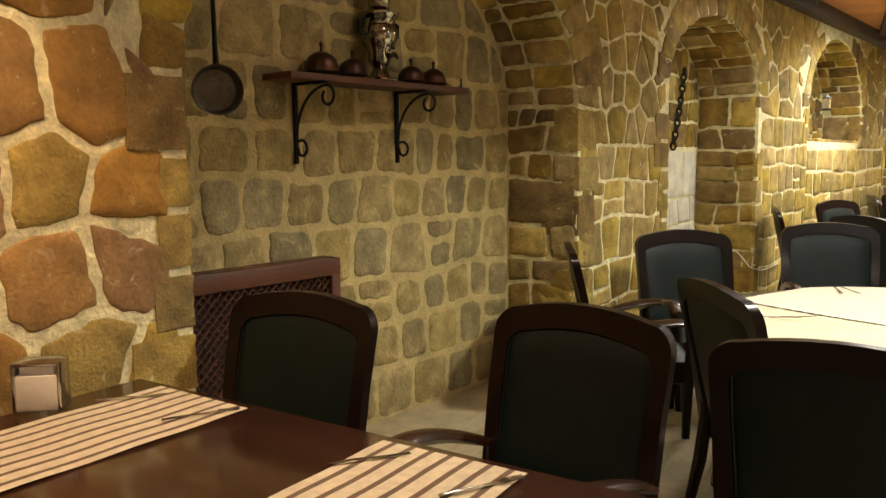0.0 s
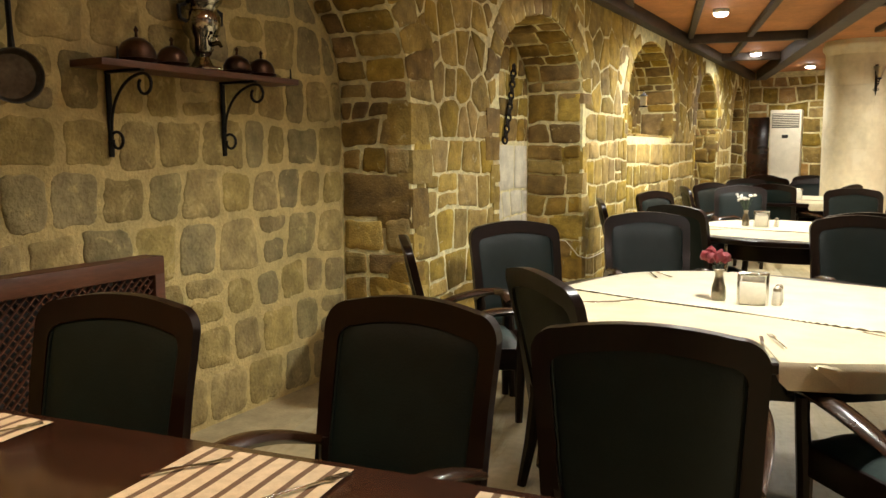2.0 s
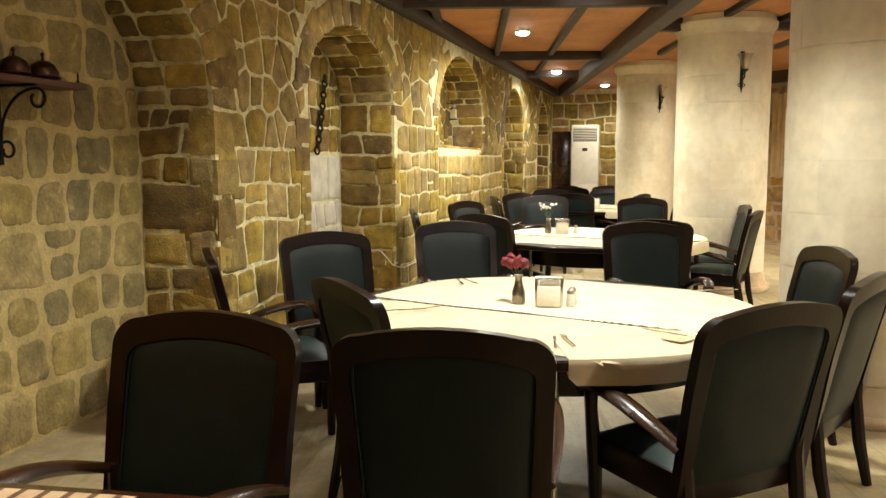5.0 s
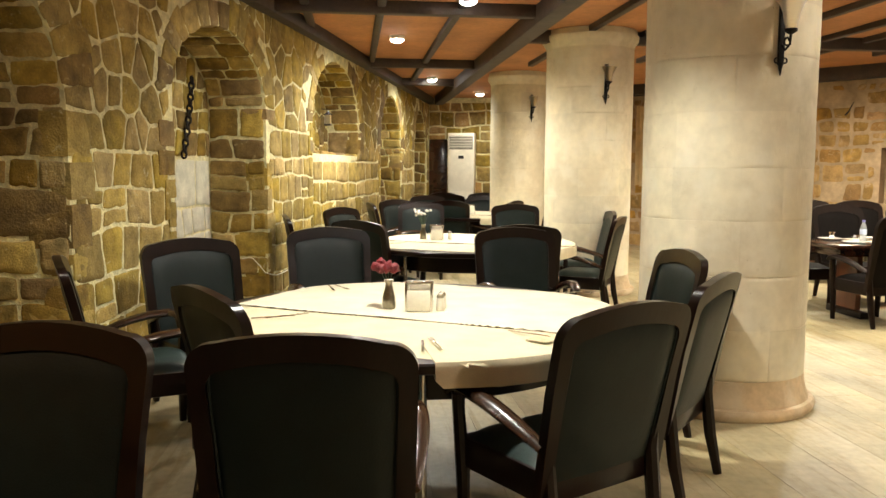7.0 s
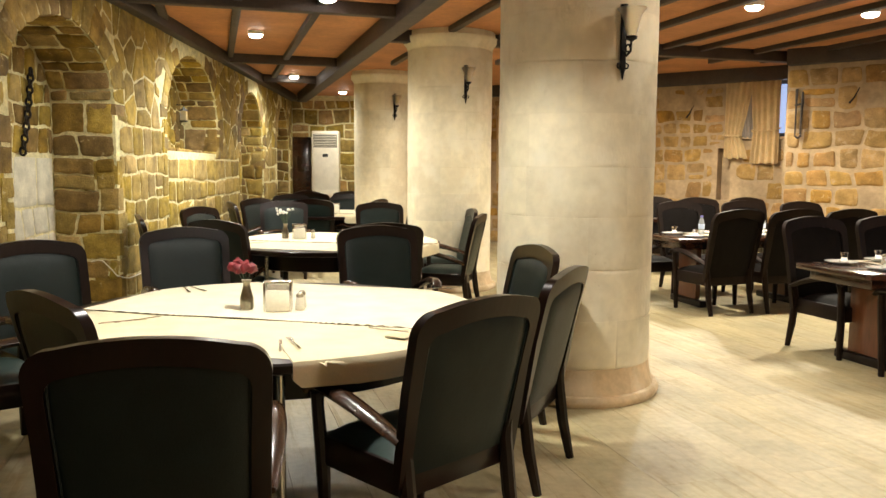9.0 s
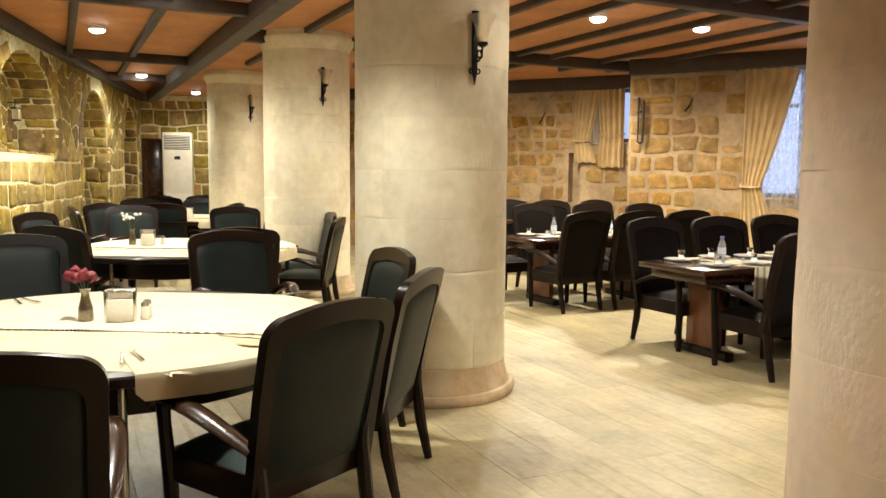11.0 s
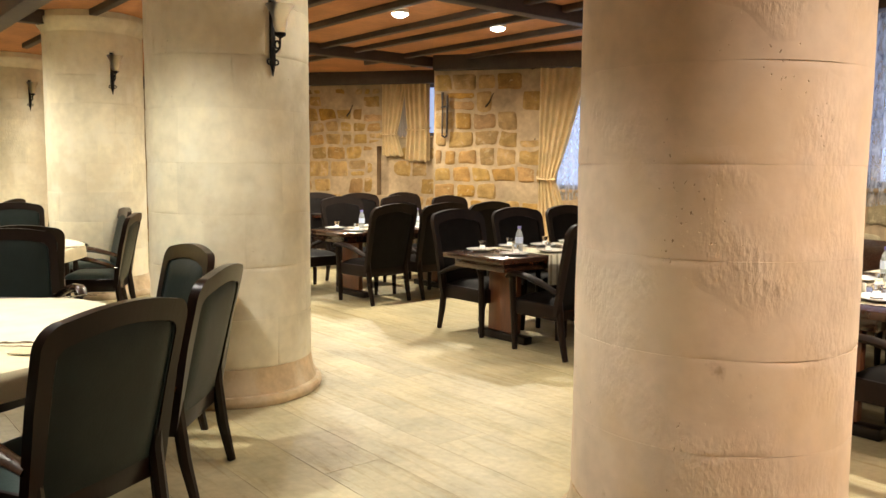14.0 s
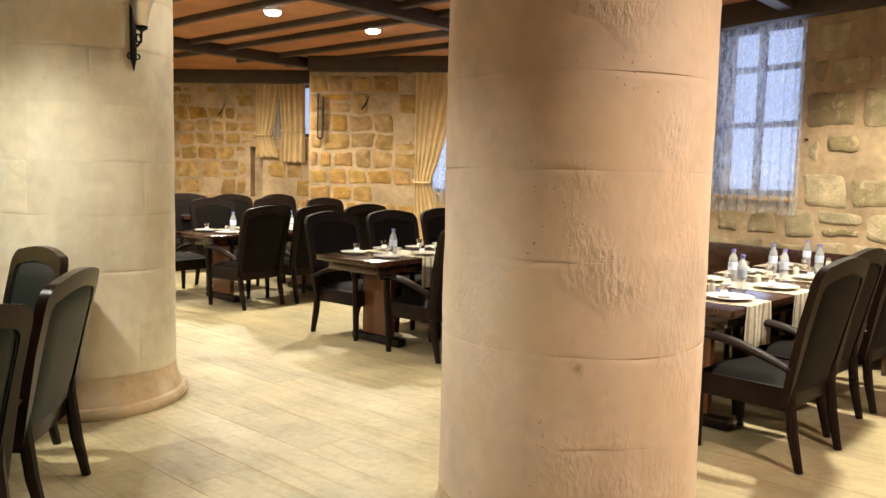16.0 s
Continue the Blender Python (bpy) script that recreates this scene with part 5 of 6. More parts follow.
# ---- chain and lantern in the wall ----
def chain(x, y, z0, z1, lean):
    top = thing("hanging_chain", "heavy rusty iron chain hanging on the wall", "chain", at=pose(x, y, 0))
    n = 14
    for k in range(n):
        t = k / (n - 1)
        c = Vector((0.02, lean * (t - 0.5) + 0.02 * math.sin(3 * t), z0 + (z1 - z0) * t))
        pts = []
        for j in range(15):
            a = 2 * math.pi * j / 14
            s, h = 0.024 * math.cos(a), (z1 - z0) / (n - 1) * 0.66 * math.sin(a)
            pts.append(c + (Vector((0, s, h)) if k % 2 else Vector((s, 0.0, h))))
        bm = bmesh.new()
        tube(bm, pts, 0.0105, 7)
        part("link", bm, RUST, top)


chain(WX - 0.57, 7.22, 1.62, 2.32, 0.2)


def lantern(x, y, z):
    top = thing("wall_lantern", "small white wall lantern in an iron frame", "lantern", at=pose(x, y, z) @ Matrix.Scale(0.75, 4))
    bm = bmesh.new()
    box(bm, (0, 0, 0), (0.09, 0.09, 0.15), bevel=0.006)
    part("pane", bm, FROST, top, "milky glass body")
    bm = bmesh.new()
    box(bm, (0, 0, -0.085), (0.11, 0.11, 0.02), bevel=0.004)
    part("base", bm, IRON, top)
    bm = bmesh.new()
    lathe(bm, [(0.075, 0.075), (0.075, 0.085), (0.02, 0.12), (0.008, 0.15)], 4)
    part("cap", bm, IRON, top)
    bm = bmesh.new()
    tube(bm, [(-0.12, 0, 0.17), (0, 0, 0.17), (0, 0, 0.14)], 0.007, 6)
    part("hanger", bm, IRON, top)


lantern(WX + 0.09, 9.72, 2.1)

def wall_cord():
    """A thin white cord hanging out of the recess and along the wall."""
    bm = bmesh.new()
    tube(bm, [(-2.76, 7.752, 0.585), (-2.70, 7.75, 0.60), (-2.65, 7.75, 0.592), (-2.58, 7.75, 0.52), (-2.52, 7.75, 0.45), (-2.472, 7.80, 0.425), (-2.475, 7.95, 0.40), (-2.476, 8.1, 0.398), (-2.476, 8.3, 0.405), (-2.476, 8.45, 0.417)], 0.006, 7)
    return tagged(new("cord", mesh_of(bm, "cord", WHITE, True)), "thin white electric cord clipped to the stone wall", "cord")


wall_cord()

# ---- air conditioner ----
def air_conditioner(x, y):
    top = thing("air_conditioner", "tall white floor-standing air conditioner", "air conditioner", at=pose(x, y, 0))
    w, d, h = 0.61, 0.36, 2.33
    bm = bmesh.new()
    box(bm, (0, 0, h / 2), (w, d, h), bevel=0.02)
    part("body", bm, WHITE, top)
    bm = bmesh.new()
    box(bm, (0, -d / 2 - 0.002, h - 0.22), (w - 0.08, 0.012, 0.30))
    g = part("grille", bm, DARK, top, "dark air outlet", smooth=False)
    for k in range(8):
        bm = bmesh.new()
        box(bm, (0, -d / 2 - 0.012, h - 0.34 + k * 0.036), (w - 0.09, 0.02, 0.014), Matrix.Rotation(0.0, 4, "X"))
        part("louvre", bm, WHITE, g, smooth=False)
    bm = bmesh.new()
    box(bm, (0, -d / 2 - 0.004, h - 0.55), (0.12, 0.012, 0.07), bevel=0.004)
    part("badge", bm, DARK, top, "small dark oval badge")
    bm = bmesh.new()
    box(bm, (0, -d / 2 - 0.003, 0.55), (w - 0.06, 0.01, 0.9), bevel=0.004)
    part("lower_panel", bm, WHITE, top)


air_conditioner(-1.69, 18.36)
bm = bmesh.new()
box(bm, (-2.27, NORTH - 0.03, 1.1), (0.42, 0.06, 2.2), bevel=0.01)
tagged(part("door_1", bm, TABLE_WOOD), "dark closed wooden door in the end wall", "door", kind="structure")

# ---- windows and curtains ----
def window_unit(name, m, w, h, label, bars):
    """A window in a wall; m places its lower left corner, x along the wall, y outwards."""
    top = thing(name, label, "window", kind="structure", at=m)
    bm = bmesh.new()
    for u in (0.03, w - 0.03):
        box(bm, (u, 0.1, h / 2), (0.06, 0.06, h), bevel=0.004)
    for v in (0.03, h - 0.03):
        box(bm, (w / 2, 0.1, v), (w, 0.058, 0.06), bevel=0.004)
    part("window_frame", bm, FRAME, top)
    for u in bars[0]:
        bm = bmesh.new()
        box(bm, (u * w, 0.1, h / 2), (0.07, 0.05, h - 0.1), bevel=0.004)
        part("mullion", bm, FRAME, top)
    for v in bars[1]:
        bm = bmesh.new()
        box(bm, (w / 2, 0.1, v * h), (w - 0.1, 0.048, 0.055), bevel=0.004)
        part("transom", bm, FRAME, top)
    bm = bmesh.new()
    box(bm, (w / 2, 0.105, h / 2), (w - 0.08, 0.006, h - 0.08))
    pane = part("pane", bm, GLASS, top, smooth=False)
    pane.visible_shadow = False
    bm = bmesh.new()
    box(bm, (w / 2, 0.02, -0.02), (w + 0.06, 0.16, 0.04), bevel=0.006)
    part("window_sill", bm, PLASTER, top)
    bm = bmesh.new()
    sheet(bm, 1, 1, lambda s, t: Vector((w * (3 * s - 1), 0.9, h * (2 * t - 0.5))))
    part("outdoor_backdrop", bm, SKY_PANE, top, "pale bluish daylight outside", smooth=False)
    data = bpy.data.lights.new("window_daylight", "AREA")
    data.shape, data.size, data.size_y, data.energy, data.color = "RECTANGLE", w * 0.9, h * 0.9, 5 * w * h, (0.60, 0.72, 1.0)
    lamp = new("window_daylight", data)
    lamp.matrix_basis = m @ pose(w / 2, 0.06, h / 2, -90, 0, 0)
    return top


def side_matrix(p, u):
    """x along u, y to the outside (left of u), z up."""
    u = Vector((*u, 0)).normalized()
    m = Matrix((u, Vector((-u.y, u.x, 0)), Vector((0, 0, 1)))).transposed().to_4x4()
    m.translation = p
    return m


def curtain(name, m, u0, u1, z0, z1, folds, mat, label, gather=None, deep=0.035, cat="curtain"):
    """A hanging curtain in folds; gather: (height share, share of the width, side) where it is tied back."""
    bm = bmesh.new()

    def f(s, t):
        z = z0 + (z1 - z0) * t
        w = u1 - u0
        k = 1.0
        a = u0
        if gather:
            hg, share, side = gather
            d = (t - hg)
            k = share + (1 - share) * min(1, abs(d) / ((1 - hg) if d > 0 else hg * 1.6)) ** 0.8
            a = u0 if side < 0 else u0 + w * (1 - k)
        u = a + w * k * s
        wob = math.sin(2 * math.pi * folds * s + 1.3 * math.sin(5 * s) + 0.4 * t)
        return Vector((u, -0.06 - deep * (0.5 + 0.5 * k) * wob, z + 0.012 * math.sin(19 * s)))
    sheet(bm, folds * 10, 18, f)
    ob = tagged(new(name, mesh_of(bm, name, mat, True)), label, cat, "window curtains")
    ob.matrix_basis = m
    if gather:
        hg, share, side = gather
        w = (u1 - u0) * share
        a = u0 if side < 0 else u1 - w
        bm = bmesh.new()
        zt = z0 + (z1 - z0) * hg
        tube(bm, [(a - 0.012, -0.03, zt + 0.03 * -side), (a - 0.008, -0.105, zt), (a + w * 0.5, -0.112, zt - 0.012), (a + w + 0.008, -0.105, zt), (a + w + 0.012, -0.03, zt + 0.03 * side)], 0.022, 8, 0.4)
        part("tieback", bm, mat, ob, "cloth tie round the drape")
    return ob


def sheer_material():
    m = bpy.data.materials.new("white_sheer_net")
    m.use_nodes = True
    nt = m.node_tree
    b = nt.nodes["Principled BSDF"]
    b.inputs["Base Color"].default_value, b.inputs["Roughness"].default_value = (0.75, 0.75, 0.78, 1), 0.9
    tr = nt.nodes.new("ShaderNodeBsdfTransparent")
    tl = nt.nodes.new("ShaderNodeBsdfTranslucent")
    tl.inputs[0].default_value = (0.8, 0.8, 0.85, 1)
    mix, mix2 = nt.nodes.new("ShaderNodeMixShader"), nt.nodes.new("ShaderNodeMixShader")
    mix.inputs[0].default_value, mix2.inputs[0].default_value = 0.5, 0.70
    nt.links.new(b.outputs[0], mix.inputs[1])
    nt.links.new(tl.outputs[0], mix.inputs[2])
    nt.links.new(mix.outputs[0], mix2.inputs[1])
    nt.links.new(tr.outputs[0], mix2.inputs[2])
    geo, mp = nt.nodes.new("ShaderNodeNewGeometry"), nt.nodes.new("ShaderNodeMapping")
    mp.inputs["Scale"].default_value = (22, 22, 9)
    lace = nt.nodes.new("ShaderNodeTexNoise")
    lace.inputs["Scale"].default_value, lace.inputs["Detail"].default_value, lace.inputs["Roughness"].default_value = 1.0, 5, 0.75
    dense = nt.nodes.new("ShaderNodeMapRange")
    dense.inputs[1].default_value, dense.inputs[2].default_value = 0.38, 0.62
    dense.inputs[3].default_value, dense.inputs[4].default_value = 0.82, 0.42
    nt.links.new(geo.outputs["Position"], mp.inputs[0])
    nt.links.new(mp.outputs[0], lace.inputs["Vector"])
    nt.links.new(lace.outputs[0], dense.inputs[0])
    nt.links.new(dense.outputs[0], mix2.inputs[0])
    nt.links.new(mix2.outputs[0], nt.nodes["Material Output"].inputs[0])
    return m


SHEER = sheer_material()


def rod(m, u0, u1, z):
    top = thing("curtain_rod", "dark wooden curtain rod with end knobs", "curtain rod", "curtain rods", at=m)
    bm = bmesh.new()
    tube(bm, [(u0, -0.09, z), (u1, -0.09, z)], 0.018, 8)
    part("rod", bm, BEAM, top)
    for u in (u0, u1):
        bm = bmesh.new()
        r = bmesh.ops.create_icosphere(bm, subdivisions=2, radius=0.032)
        bmesh.ops.transform(bm, matrix=Matrix.Translation((u, -0.09, z)), verts=r["verts"])
        part("knob", bm, BEAM, top)
    for u in (u0 + 0.12, u1 - 0.12):
        bm = bmesh.new()
        tube(bm, [(u, 0.02, z), (u, -0.09, z)], 0.009, 6)
        part("holder", bm, IRON, top)


# window wall: u runs from y = 7.2 southwards
ME = side_matrix((EAST, 7.2, 0), (0, -1))
window_unit("window_2", ME @ pose(2.0, 0, 1.34), 0.94, 1.61, "window with a grey frame behind a sheer net", ((0.5,), (0.42, 0.75)))
curtain("sheer_curtain", ME, 1.9, 3.0, 1.18, 2.93, 11, SHEER, "white sheer net curtain in front of the window", deep=0.02)
rod(ME, 1.75, 3.1, 2.97)

ua = (Vector((*A1, 0)) - Vector((*A0, 0))).normalized()
MA = side_matrix((*A0, 0), (ua.x, ua.y))
window_unit("window_3", MA @ pose(8.6, 0, 2.05), 0.9, 0.9, "small window half hidden by beige drapes", ((0.5,), ()))
curtain("drape", MA @ pose(0, -0.05, 0), 8.50, 8.94, 1.70, 2.96, 5, CURTAIN, "short beige drape tied back beside the window", (0.3, 0.58, -1))
curtain("drape", MA @ pose(0, -0.05, 0), 8.90, 9.36, 1.62, 2.96, 5, CURTAIN, "short beige drape tied back beside the window", (0.4, 0.86, 1))
# Sheet added to dim the window gap to the grey of dark glass.
curtain("lining_curtain", MA, 8.62, 9.22, 2.02, 2.93, 9, DIM_SHEET, "dim grey lining cloth behind the short drapes", deep=0.015)
rod(MA, 8.25, 9.6, 2.97)
bm = bmesh.new()
box(bm, (8.47, 0.28, 1.43), (0.3, 0.1, 0.95))
back = tagged(part("wall_niche", bm, PLASTER, smooth=False), "small dark niche in the stone wall", "wall", kind="structure")
back.matrix_basis = MA
curtain("drape", MA @ pose(0, -0.05, 0), 3.9, 4.5, 1.2, 2.75, 5, CURTAIN, "beige drape hanging on the far wall")

# things on the pier and the window wall
ub = (Vector((*B1, 0)) - Vector((*B0, 0))).normalized()
MB = side_matrix((*B0, 0), (ub.x, ub.y))
window_unit("window_1", MB @ pose(1.8, 0, 1.2), 1.05, 1.72, "tall window with a sheer net and beige drapes", ((0.5,), (0.72,)))
curtain("sheer_curtain", MB, 1.72, 2.95, 1.05, 2.9, 12, SHEER, "white sheer net curtain in front of the window", deep=0.02)
curtain("drape", MB @ pose(0, -0.06, 0), 1.62, 2.30, 0.3, 2.93, 6, CURTAIN, "long beige drape tied back beside the window", (0.40, 0.34, -1))
rod(MB, 1.5, 3.0, 2.95)


def wall_ornament(name, m, u, z, label, cat, build, mat):
    bm = bmesh.new()
    build(bm)
    ob = tagged(new(name, mesh_of(bm, name, mat, True)), label, cat)
    ob.matrix_basis = m @ pose(u, 0, z)
    return ob


def sickle(bm):
    tube(bm, [(0, -0.03, 0), (0.06, -0.035, 0.07), (0.09, -0.035, 0.14), (0.12, -0.03, 0.2)], [0.022, 0.018, 0.012, 0.006], 8, 0.6)
    tube(bm, [(0.02, 0.0, 0.03), (0.02, -0.03, 0.03)], 0.008, 6)


def pestle(bm):
    tube(bm, [(0, -0.035, 0.34), (0, -0.035, 0.1), (0.0, -0.035, -0.28)], [0.02, 0.012, 0.012], 8)
    tube(bm, [(0.08, -0.035, 0.3), (0.075, -0.035, 0.1), (0.07, -0.035, -0.28)], [0.012, 0.02, 0.014], 8)
    tube(bm, [(-0.02, -0.035, 0.12), (0.1, -0.035, 0.14)], 0.014, 6)
    tube(bm, [(-0.01, -0.035, -0.29), (0.04, -0.035, -0.33), (0.08, -0.035, -0.29)], 0.016, 6)
    tube(bm, [(0.04, 0, 0.13), (0.04, -0.035, 0.13)], 0.01, 6)


def bowl_cup(bm):
    lathe(bm, [(0.012, 0), (0.05, -0.02), (0.065, -0.06), (0.05, -0.085), (0.045, -0.08), (0.055, -0.055), (0.01, -0.01)], 16, Matrix.Rotation(radians(-90), 4, "X") @ Matrix.Rotation(radians(180), 4, "X"))
    tube(bm, [(0, 0.0, 0), (0, -0.03, 0)], 0.01, 6)


wall_ornament("wall_tool", MB, 0.80, 2.40, "old dark iron sickle hung on the stone wall", "tool", sickle, RUST)
wall_ornament("wall_tool", MA, 7.8, 2.4, "old dark iron sickle hung on the stone wall", "tool", sickle, RUST)
wall_ornament("wooden_tool", MB, 0.14, 2.28, "old dark forked wooden tool hung on the pier", "tool", pestle, BEAM)
wall_ornament("metal_knob", MB, 1.54, 1.93, "small dark iron boss on the plastered wall", "ornament", bowl_cup, RUST)
wall_ornament("hanging_cup", ME, 3.03, 1.86, "small dark copper cup hung on the window wall", "ornament", bowl_cup, COPPER)

# bench along the window wall
bench = thing("bench", "dark wooden bench against the window wall", "bench", at=pose(EAST - 0.3, 4.3, 0))
bm = bmesh.new()
box(bm, (0.22, 0, 0.62), (0.06, 2.6, 0.5), bevel=0.01)
part("backrest", bm, TABLE_WOOD, bench)
bm = bmesh.new()
box(bm, (0, 0, 0.42), (0.46, 2.6, 0.06), bevel=0.01)
part("seat", bm, TABLE_WOOD, bench)
for s in (-1.2, 0, 1.2):
    bm = bmesh.new()
    box(bm, (0, s, 0.195), (0.42, 0.05, 0.39), bevel=0.005)
    part("leg", bm, TABLE_WOOD, bench)

# ---- masonry of the walls ----
U, N = (0, 1, 0), (1, 0, 0)


def outside_arches(y, z, pad=0.0):
    for rec in RECESSES:
        y0, y1, spring, rise, sill, deep = rec
        if y0 - pad * 0.2 < y < y1 + pad * 0.2 and sill - 0.02 < z < spring:
            return False
        c, a = (y0 + y1) / 2, (y1 - y0) / 2
        if z >= spring and ((y - c) / (a + pad)) ** 2 + ((z - spring) / (rise + pad)) ** 2 < 1:
            return False
    return z < TOP - 0.1


def band(y0, y1, mats, row, ratio, seed, gap=0.02, depth=0.011, split=1.5, step=0.05):
    """A stretch of the long wall: loose courses below, rubble above."""
    lay_wall(WALL_WEST, (WX, y0, 0), U, N, y1 - y0, split, mats, lambda u, z: outside_arches(y0 + u, z, 0.27), row, ratio, gap, depth, seed, step=step)
    lay_wall(WALL_WEST, (WX, y0, split), U, N, y1 - y0, TOP - 0.1 - split, mats, lambda u, z: outside_arches(y0 + u, z + split, 0.27), row, (ratio[0] * 0.95, ratio[1] * 0.95), gap * 1.05, depth, seed + 500, rubble=True, step=step)


band(-0.8, 1.66, [ORANGE, ORANGE, OCHRE], (0.30, 0.42), (0.7, 1.3), 3, 0.034, 0.007, 0.62)
band(1.66, 4.5, [ORANGE, OCHRE], (0.2, 0.3), (0.8, 1.4), 4, 0.02, 0.007)
band(4.5, 5.8, [OCHRE], (0.2, 0.29), (0.6, 1.2), 5, 0.021, 0.007, 1.6)
band(5.8, 7.78, [OCHRE], (0.2, 0.28), (0.8, 1.3), 6, 0.02, 0.007)
band(7.78, 9.35, [OCHRE], (0.2, 0.3), (0.95, 1.8), 7, 0.022, 0.009, 1.9)
band(9.35, 13.2, [OCHRE], (0.22, 0.32), (1.3, 2.4), 8, 0.026, 0.010, 1.6, step=0.09)
band(13.2, 18.6, [OCHRE], (0.26, 0.36), (1.5, 2.6), 9, 0.028, 0.010, step=0.12)


def voussoirs(rec, mats, seed, size=0.27):
    """Rough wedge stones round the arch, and flat stones under it."""
    y0, y1, spring, rise, sill, deep = rec
    rng = random.Random(seed)
    c, a = (y0 + y1) / 2, (y1 - y0) / 2
    n = int(math.pi * (a + rise) / 2 / 0.165)
    cuts = [math.pi * (k + rng.uniform(-0.28, 0.28) * (0 < k < n)) / n for k in range(n + 1)]
    rot = Matrix((Vector(U), Vector((0, 0, 1)), Vector(N))).transposed().to_4x4()

    def at(t, out):
        return Vector((c - (a + out) * math.cos(t), spring + (rise + out) * math.sin(t)))
    for t0, t1 in zip(cuts, cuts[1:]):
        L = size * rng.uniform(0.7, 1.35)
        quad_pts = [at(t1, rng.uniform(-0.03, -0.004)), at(t0, rng.uniform(-0.03, -0.004)), at(t0 - 0.02, L * rng.uniform(0.85, 1.1)), at(t1 + 0.02, L * rng.uniform(0.85, 1.1))]
        quad_pts.reverse()
        if sum(quad_pts[j - 1].x * quad_pts[j].y - quad_pts[j].x * quad_pts[j - 1].y for j in range(4)) < 0:
            quad_pts.reverse()
        inner = shrink(quad_pts, 0.011)
        if inner and max(p.y for p in inner) < TOP - 0.12:
            set_stone(WALL_WEST, inner, rot, Vector((WX, 0, 0)), Vector(U), Vector((0, 0, 1)), rng.choice(mats), rng, 0.009, 0.05, 0.009, 0.014)
        t = (t0 + t1) / 2
        p3 = Vector((WX, at(t, 0).x, at(t, 0).y))
        tan = Vector((0, a * math.sin(t), rise * math.cos(t))).normalized()
        nor = Vector((0, -tan.z, tan.y))
        wide = (at(t1, 0) - at(t0, 0)).length
        m = Matrix((Vector((1, 0, 0)), tan, -nor)).transposed().to_4x4()
        x = 0.01
        while x < deep - 0.06:
            w = min(rng.uniform(0.2, 0.45), deep - x)
            hw, hh = w / 2 - 0.012, wide / 2 - 0.011
            poly = [Vector((sx * hw + rng.uniform(-0.012, 0.008), sy * hh + rng.uniform(-0.012, 0.006))) for sx, sy in ((-1, -1), (1, -1), (1, 1), (-1, 1))]
            if hw > 0.04 and hh > 0.025:
                set_stone(WALL_WEST, poly, m, p3 + Vector((-(x + w / 2), 0, 0)), Vector((1, 0, 0)), tan, rng.choice([BROWN, OCHRE]), rng, 0.018, 0.05, 0.009, 0.016)
            x += w


def quoins(rec, seed):
    """Rough blocks round the upright corners of an opening, each a little proud of both faces."""
    y0, y1, spring, rise, sill, deep = rec
    rng = random.Random(seed)
    for y, side in ((y0, 1), (y1, -1)):
        z = sill
        while z < spring - 0.05:
            h = min(rng.uniform(0.15, 0.3), spring - z)
            if rng.random() < 0.86:
                a, b, g = rng.uniform(0.10, 0.26), rng.uniform(0.12, 0.3), 0.011
                out_x, out_y = rng.uniform(0.011, 0.019), rng.uniform(0.002, 0.016)
                bm = bmesh.new()
                bmesh.ops.create_cube(bm, size=1.0)
                bmesh.ops.subdivide_edges(bm, edges=bm.edges[:], cuts=3, use_grid_fill=True)
                o = Vector((rng.uniform(0, 40), rng.uniform(0, 40), 0))
                for q in bm.verts:
                    p = q.co.copy()
                    fx, fy, fz = (abs(c) > 0.49 for c in p)
                    size = Vector((b + out_x, a + out_y, h - 2 * g))
                    w = Vector((p.x * size.x, p.y * size.y, p.z * size.z))
                    if fx + fy + fz >= 2:      # worn arrises
                        w -= Vector((math.copysign(0.006, p.x) * fx, math.copysign(0.006, p.y) * fy, math.copysign(0.006, p.z) * fz))
                    n3 = Vector((noise.noise(w * 14 + o), noise.noise(w * 14 + o + Vector((9, 0, 0))), noise.noise(w * 14 + o + Vector((0, 9, 0)))))
                    q.co = w + n3 * 0.008
                ob = part("stone", bm, rng.choice([OCHRE, OCHRE, BROWN]), WALL_WEST)
                ob.matrix_basis = Matrix.Translation((WX + out_x - (b + out_x) / 2, y + side * (out_y - (a + out_y) / 2), z + h / 2))
            z += h


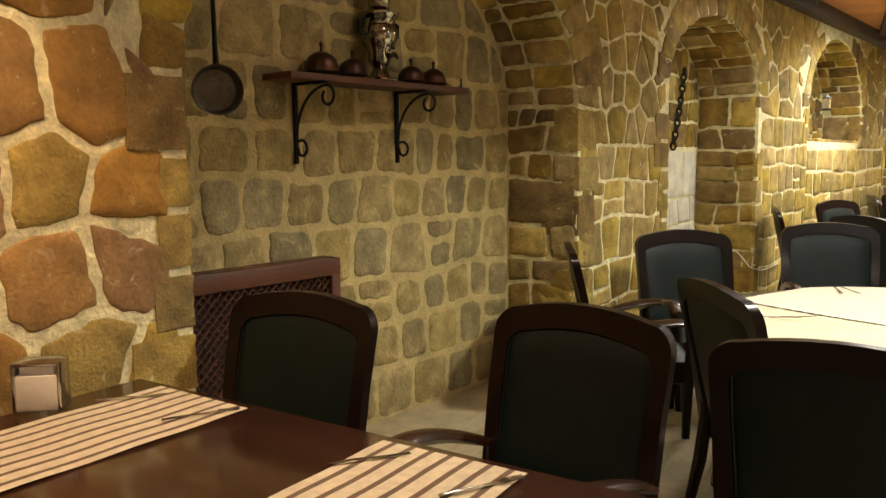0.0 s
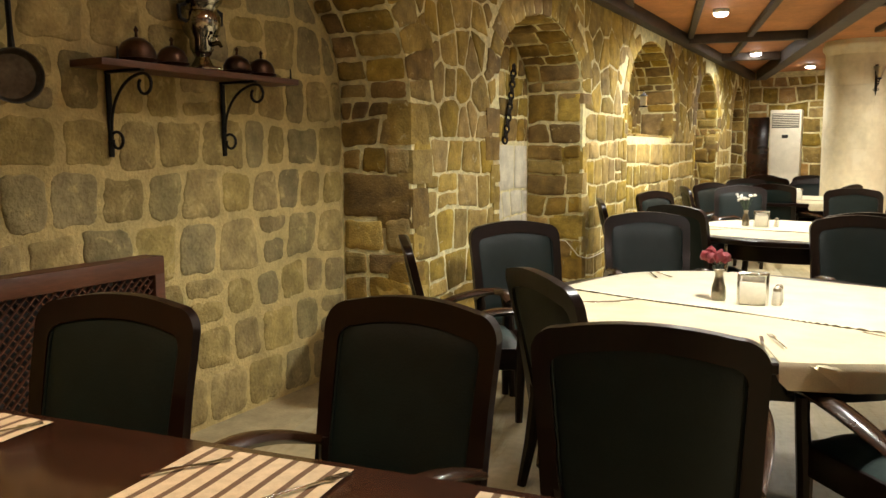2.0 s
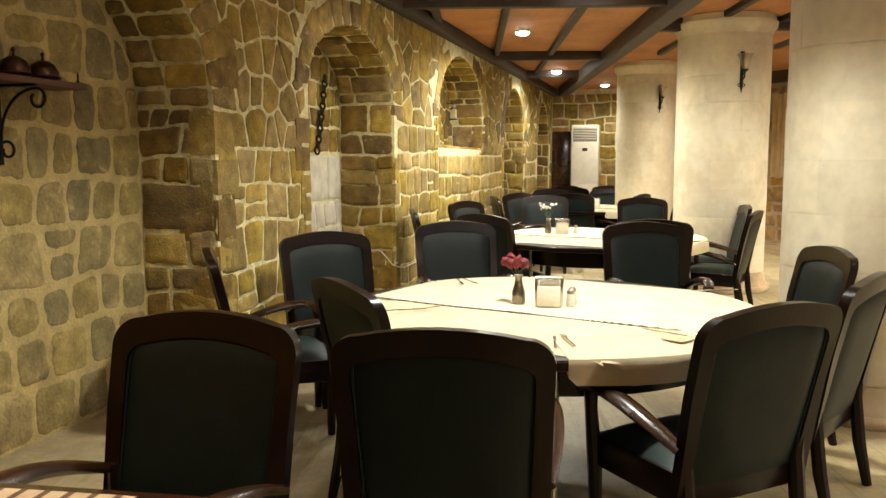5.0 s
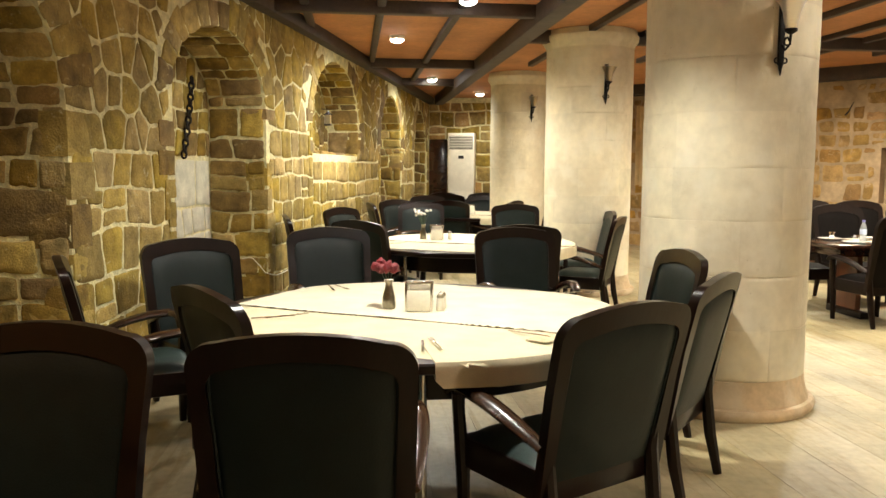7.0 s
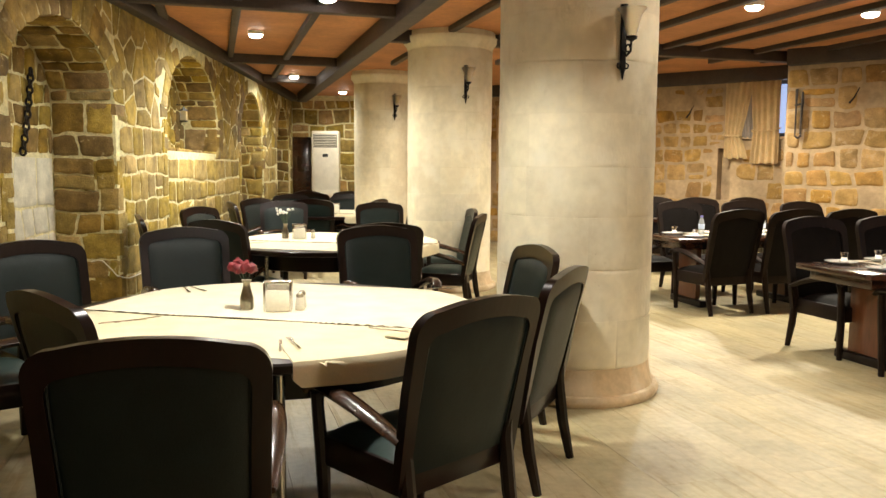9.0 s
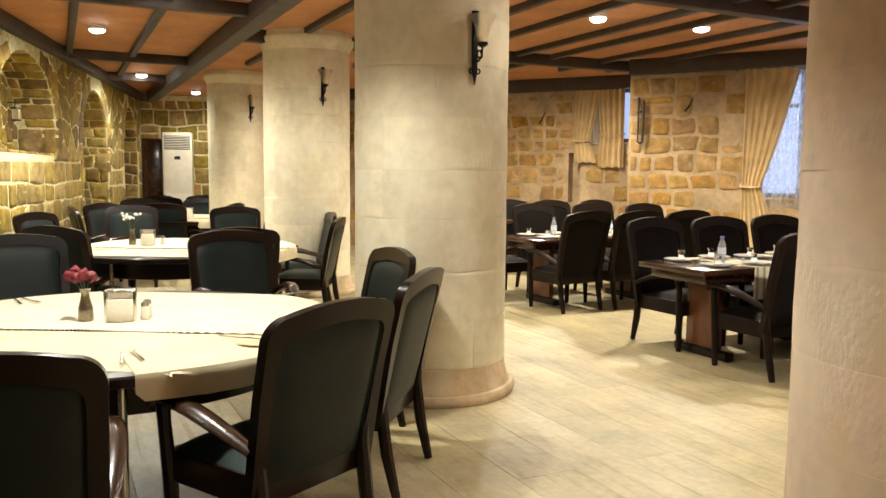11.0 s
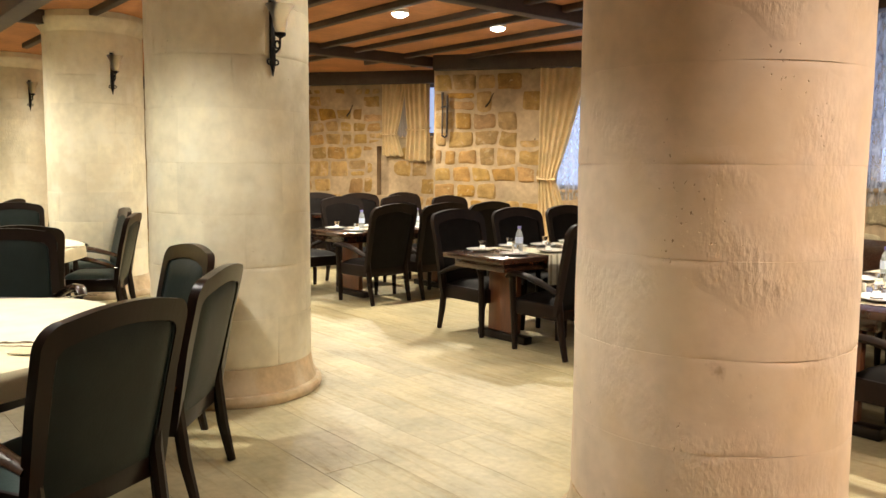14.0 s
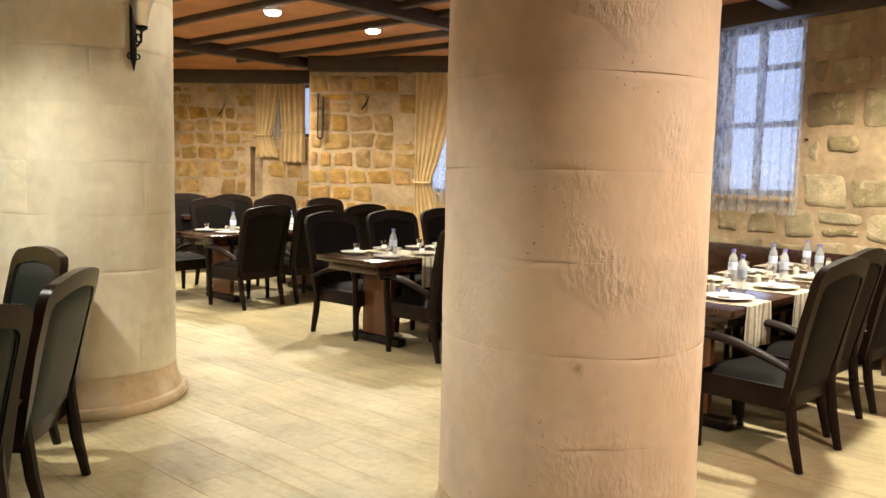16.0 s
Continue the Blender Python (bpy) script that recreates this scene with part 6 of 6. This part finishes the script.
for k, rec in enumerate(RECESSES):
    if k < 4:
        quoins(rec, 80 + k)
    voussoirs(rec, [OCHRE, OCHRE, BROWN], 20 + k)
    y0, y1, spring, rise, sill, deep = rec
    back = RECESS_BACKS[k]

    def inside(u, z, rec=rec):
        return z + rec[4] < arch_z(rec, rec[0] + u) - 0.02
    if k == 0:
        lay_wall(back, (WX - deep, y0, 0), U, N, y1 - y0, spring + rise, [GREY, GREY, GREY_BLUE], inside, (0.25, 0.35), (0.7, 1.15), 0.036, 0.008, 30, soft=0.04, step=0.04)
    elif k == 1:
        lay_wall(back, (WX - deep, y0, 0), U, N, y1 - y0, 1.58, [WHITE_STONE], None, (0.24, 0.34), (0.7, 1.1), 0.014, 0.008, 40)
        lay_wall(back, (WX - deep, y0, 1.6), U, N, y1 - y0, 1.2, [OCHRE, BROWN], lambda u, z, rec=rec: z + 1.6 < arch_z(rec, rec[0] + u), (0.2, 0.28), (0.7, 1.1), 0.022, 0.014, 41)
    else:
        lay_wall(back, (WX - deep, y0, sill), U, N, y1 - y0, spring + rise - sill, [OCHRE, BROWN], inside, (0.18, 0.28), (0.75, 1.25), 0.024, 0.016, 30 + k, rubble=True)
    if sill:  # rough stones on the ledge
        lay_wall(back, (WX, y0, sill), U, (0, 0, 1), y1 - y0, deep - 0.02, [OCHRE, BROWN], None, (0.16, 0.26), (0.9, 1.6), 0.03, 0.03, 90 + k, v=(-1, 0, 0), rubble=True)
    # the reveals
    lay_wall(back, (WX - deep, y1, sill), (1, 0, 0), (0, -1, 0), deep - 0.01, spring - sill, [BROWN, BROWN, OCHRE], None, (0.15, 0.3), (0.9, 1.9), 0.022, 0.013, 50 + k)
    lay_wall(back, (WX, y0, sill), (-1, 0, 0), (0, 1, 0), deep - 0.01, spring - sill, [BROWN, OCHRE], None, (0.18, 0.28), (0.9, 1.6), 0.022, 0.014, 60 + k)

lay_wall(WALL_N, (WX, NORTH, 0), (1, 0, 0), (0, -1, 0), 2.7, TOP - 0.1, [OCHRE, FADED], None, (0.26, 0.36), (0.9, 1.6), 0.03, 0.014, 70, step=0.15)
LA, LB = (Vector(A1) - Vector(A0)).length, (Vector(B1) - Vector(B0)).length
na, nb = Vector((ua.y, -ua.x, 0)), Vector((ub.y, -ub.x, 0))


def bare(ox, full):
    """How much of a plastered wall shows its blocks: more low down, in broad patches."""
    return lambda u, z: full - 0.16 * z + 0.75 * noise.noise((u * 0.9 + ox, z * 0.9, 3.1))


lay_wall(WALL_A, (*A0, 0), ua, na, LA, TOP - 0.25, [FADED, FADED, ORANGE], lambda u, z: not (8.5 < u < 9.6 and z > 1.97) and not (8.3 < u < 8.64 and 0.95 < z < 1.95), (0.21, 0.31), (0.9, 1.6), 0.045, 0.010, 71, bare(0, 1.2), soft=0.03, step=0.09)
lay_wall(WALL_B, (*B0, 0), ub, nb, LB, TOP - 0.25, [FADED, FADED, ORANGE], lambda u, z: not (1.72 < u < 2.93 and z > 1.12), (0.21, 0.3), (0.85, 1.5), 0.045, 0.010, 72, lambda u, z: (1.25 if u < 0.45 else 1.1) - 0.7 * max(0, u - 0.7) - 0.35 * max(0, z - 1.8) * (u > 0.5) + 0.35 * noise.noise((u * 1.4, z * 1.4, 7.7)), soft=0.03, step=0.09)
up = (Vector((*B0, 0)) - Vector((*A1, 0))).normalized()
lay_wall(WALL_PIER, (*A1, 0), up, Vector((up.y, -up.x, 0)), (Vector(B0) - Vector(A1)).length, TOP - 0.25, [FADED], None, (0.22, 0.3), (0.9, 1.5), 0.045, 0.010, 73, 0.6, step=0.09)
lay_wall(WALL_E, (EAST, 7.2, 0), (0, -1, 0), (-1, 0, 0), 6.5, TOP - 0.25, [PALE_BLOCK, PALE_BLOCK, DUN_BLOCK], lambda u, z: not (1.92 < u < 3.02 and z > 1.26), (0.27, 0.38), (0.9, 1.6), 0.06, 0.014, 74, bare(9, 1.0), soft=0.028, step=0.06)

# ---- floor boards ----
BOARDS = {}
rng = random.Random(5)
bw = 0.34
for i in range(-16, 24):
    a = -6.5 + rng.uniform(0, 1.2)
    while a < 12.0:
        L = rng.choice((2.2, 2.8, 3.4))
        c = Vector((0.9, 5.5, 0)) + BX * (i * bw) + AX * (a + L / 2)
        a += L
        if not (WX + 0.1 < c.x < EAST - 0.1 and SOUTH < c.y < 15.5 and (c.x - A0[0]) * 0.65 + (c.y - A0[1]) * 0.76 < 0):
            continue
        if L not in BOARDS:
            bm = bmesh.new()
            box(bm, (0, 0, -0.003), (bw - 0.0022, L - 0.0022, 0.006))
            BOARDS[L] = mesh_of(bm, "board", FLOOR)
        ob = new("board", BOARDS[L])
        ob.matrix_basis = Matrix.Translation(c) @ GM
        ob.parent = FLOOR_OB
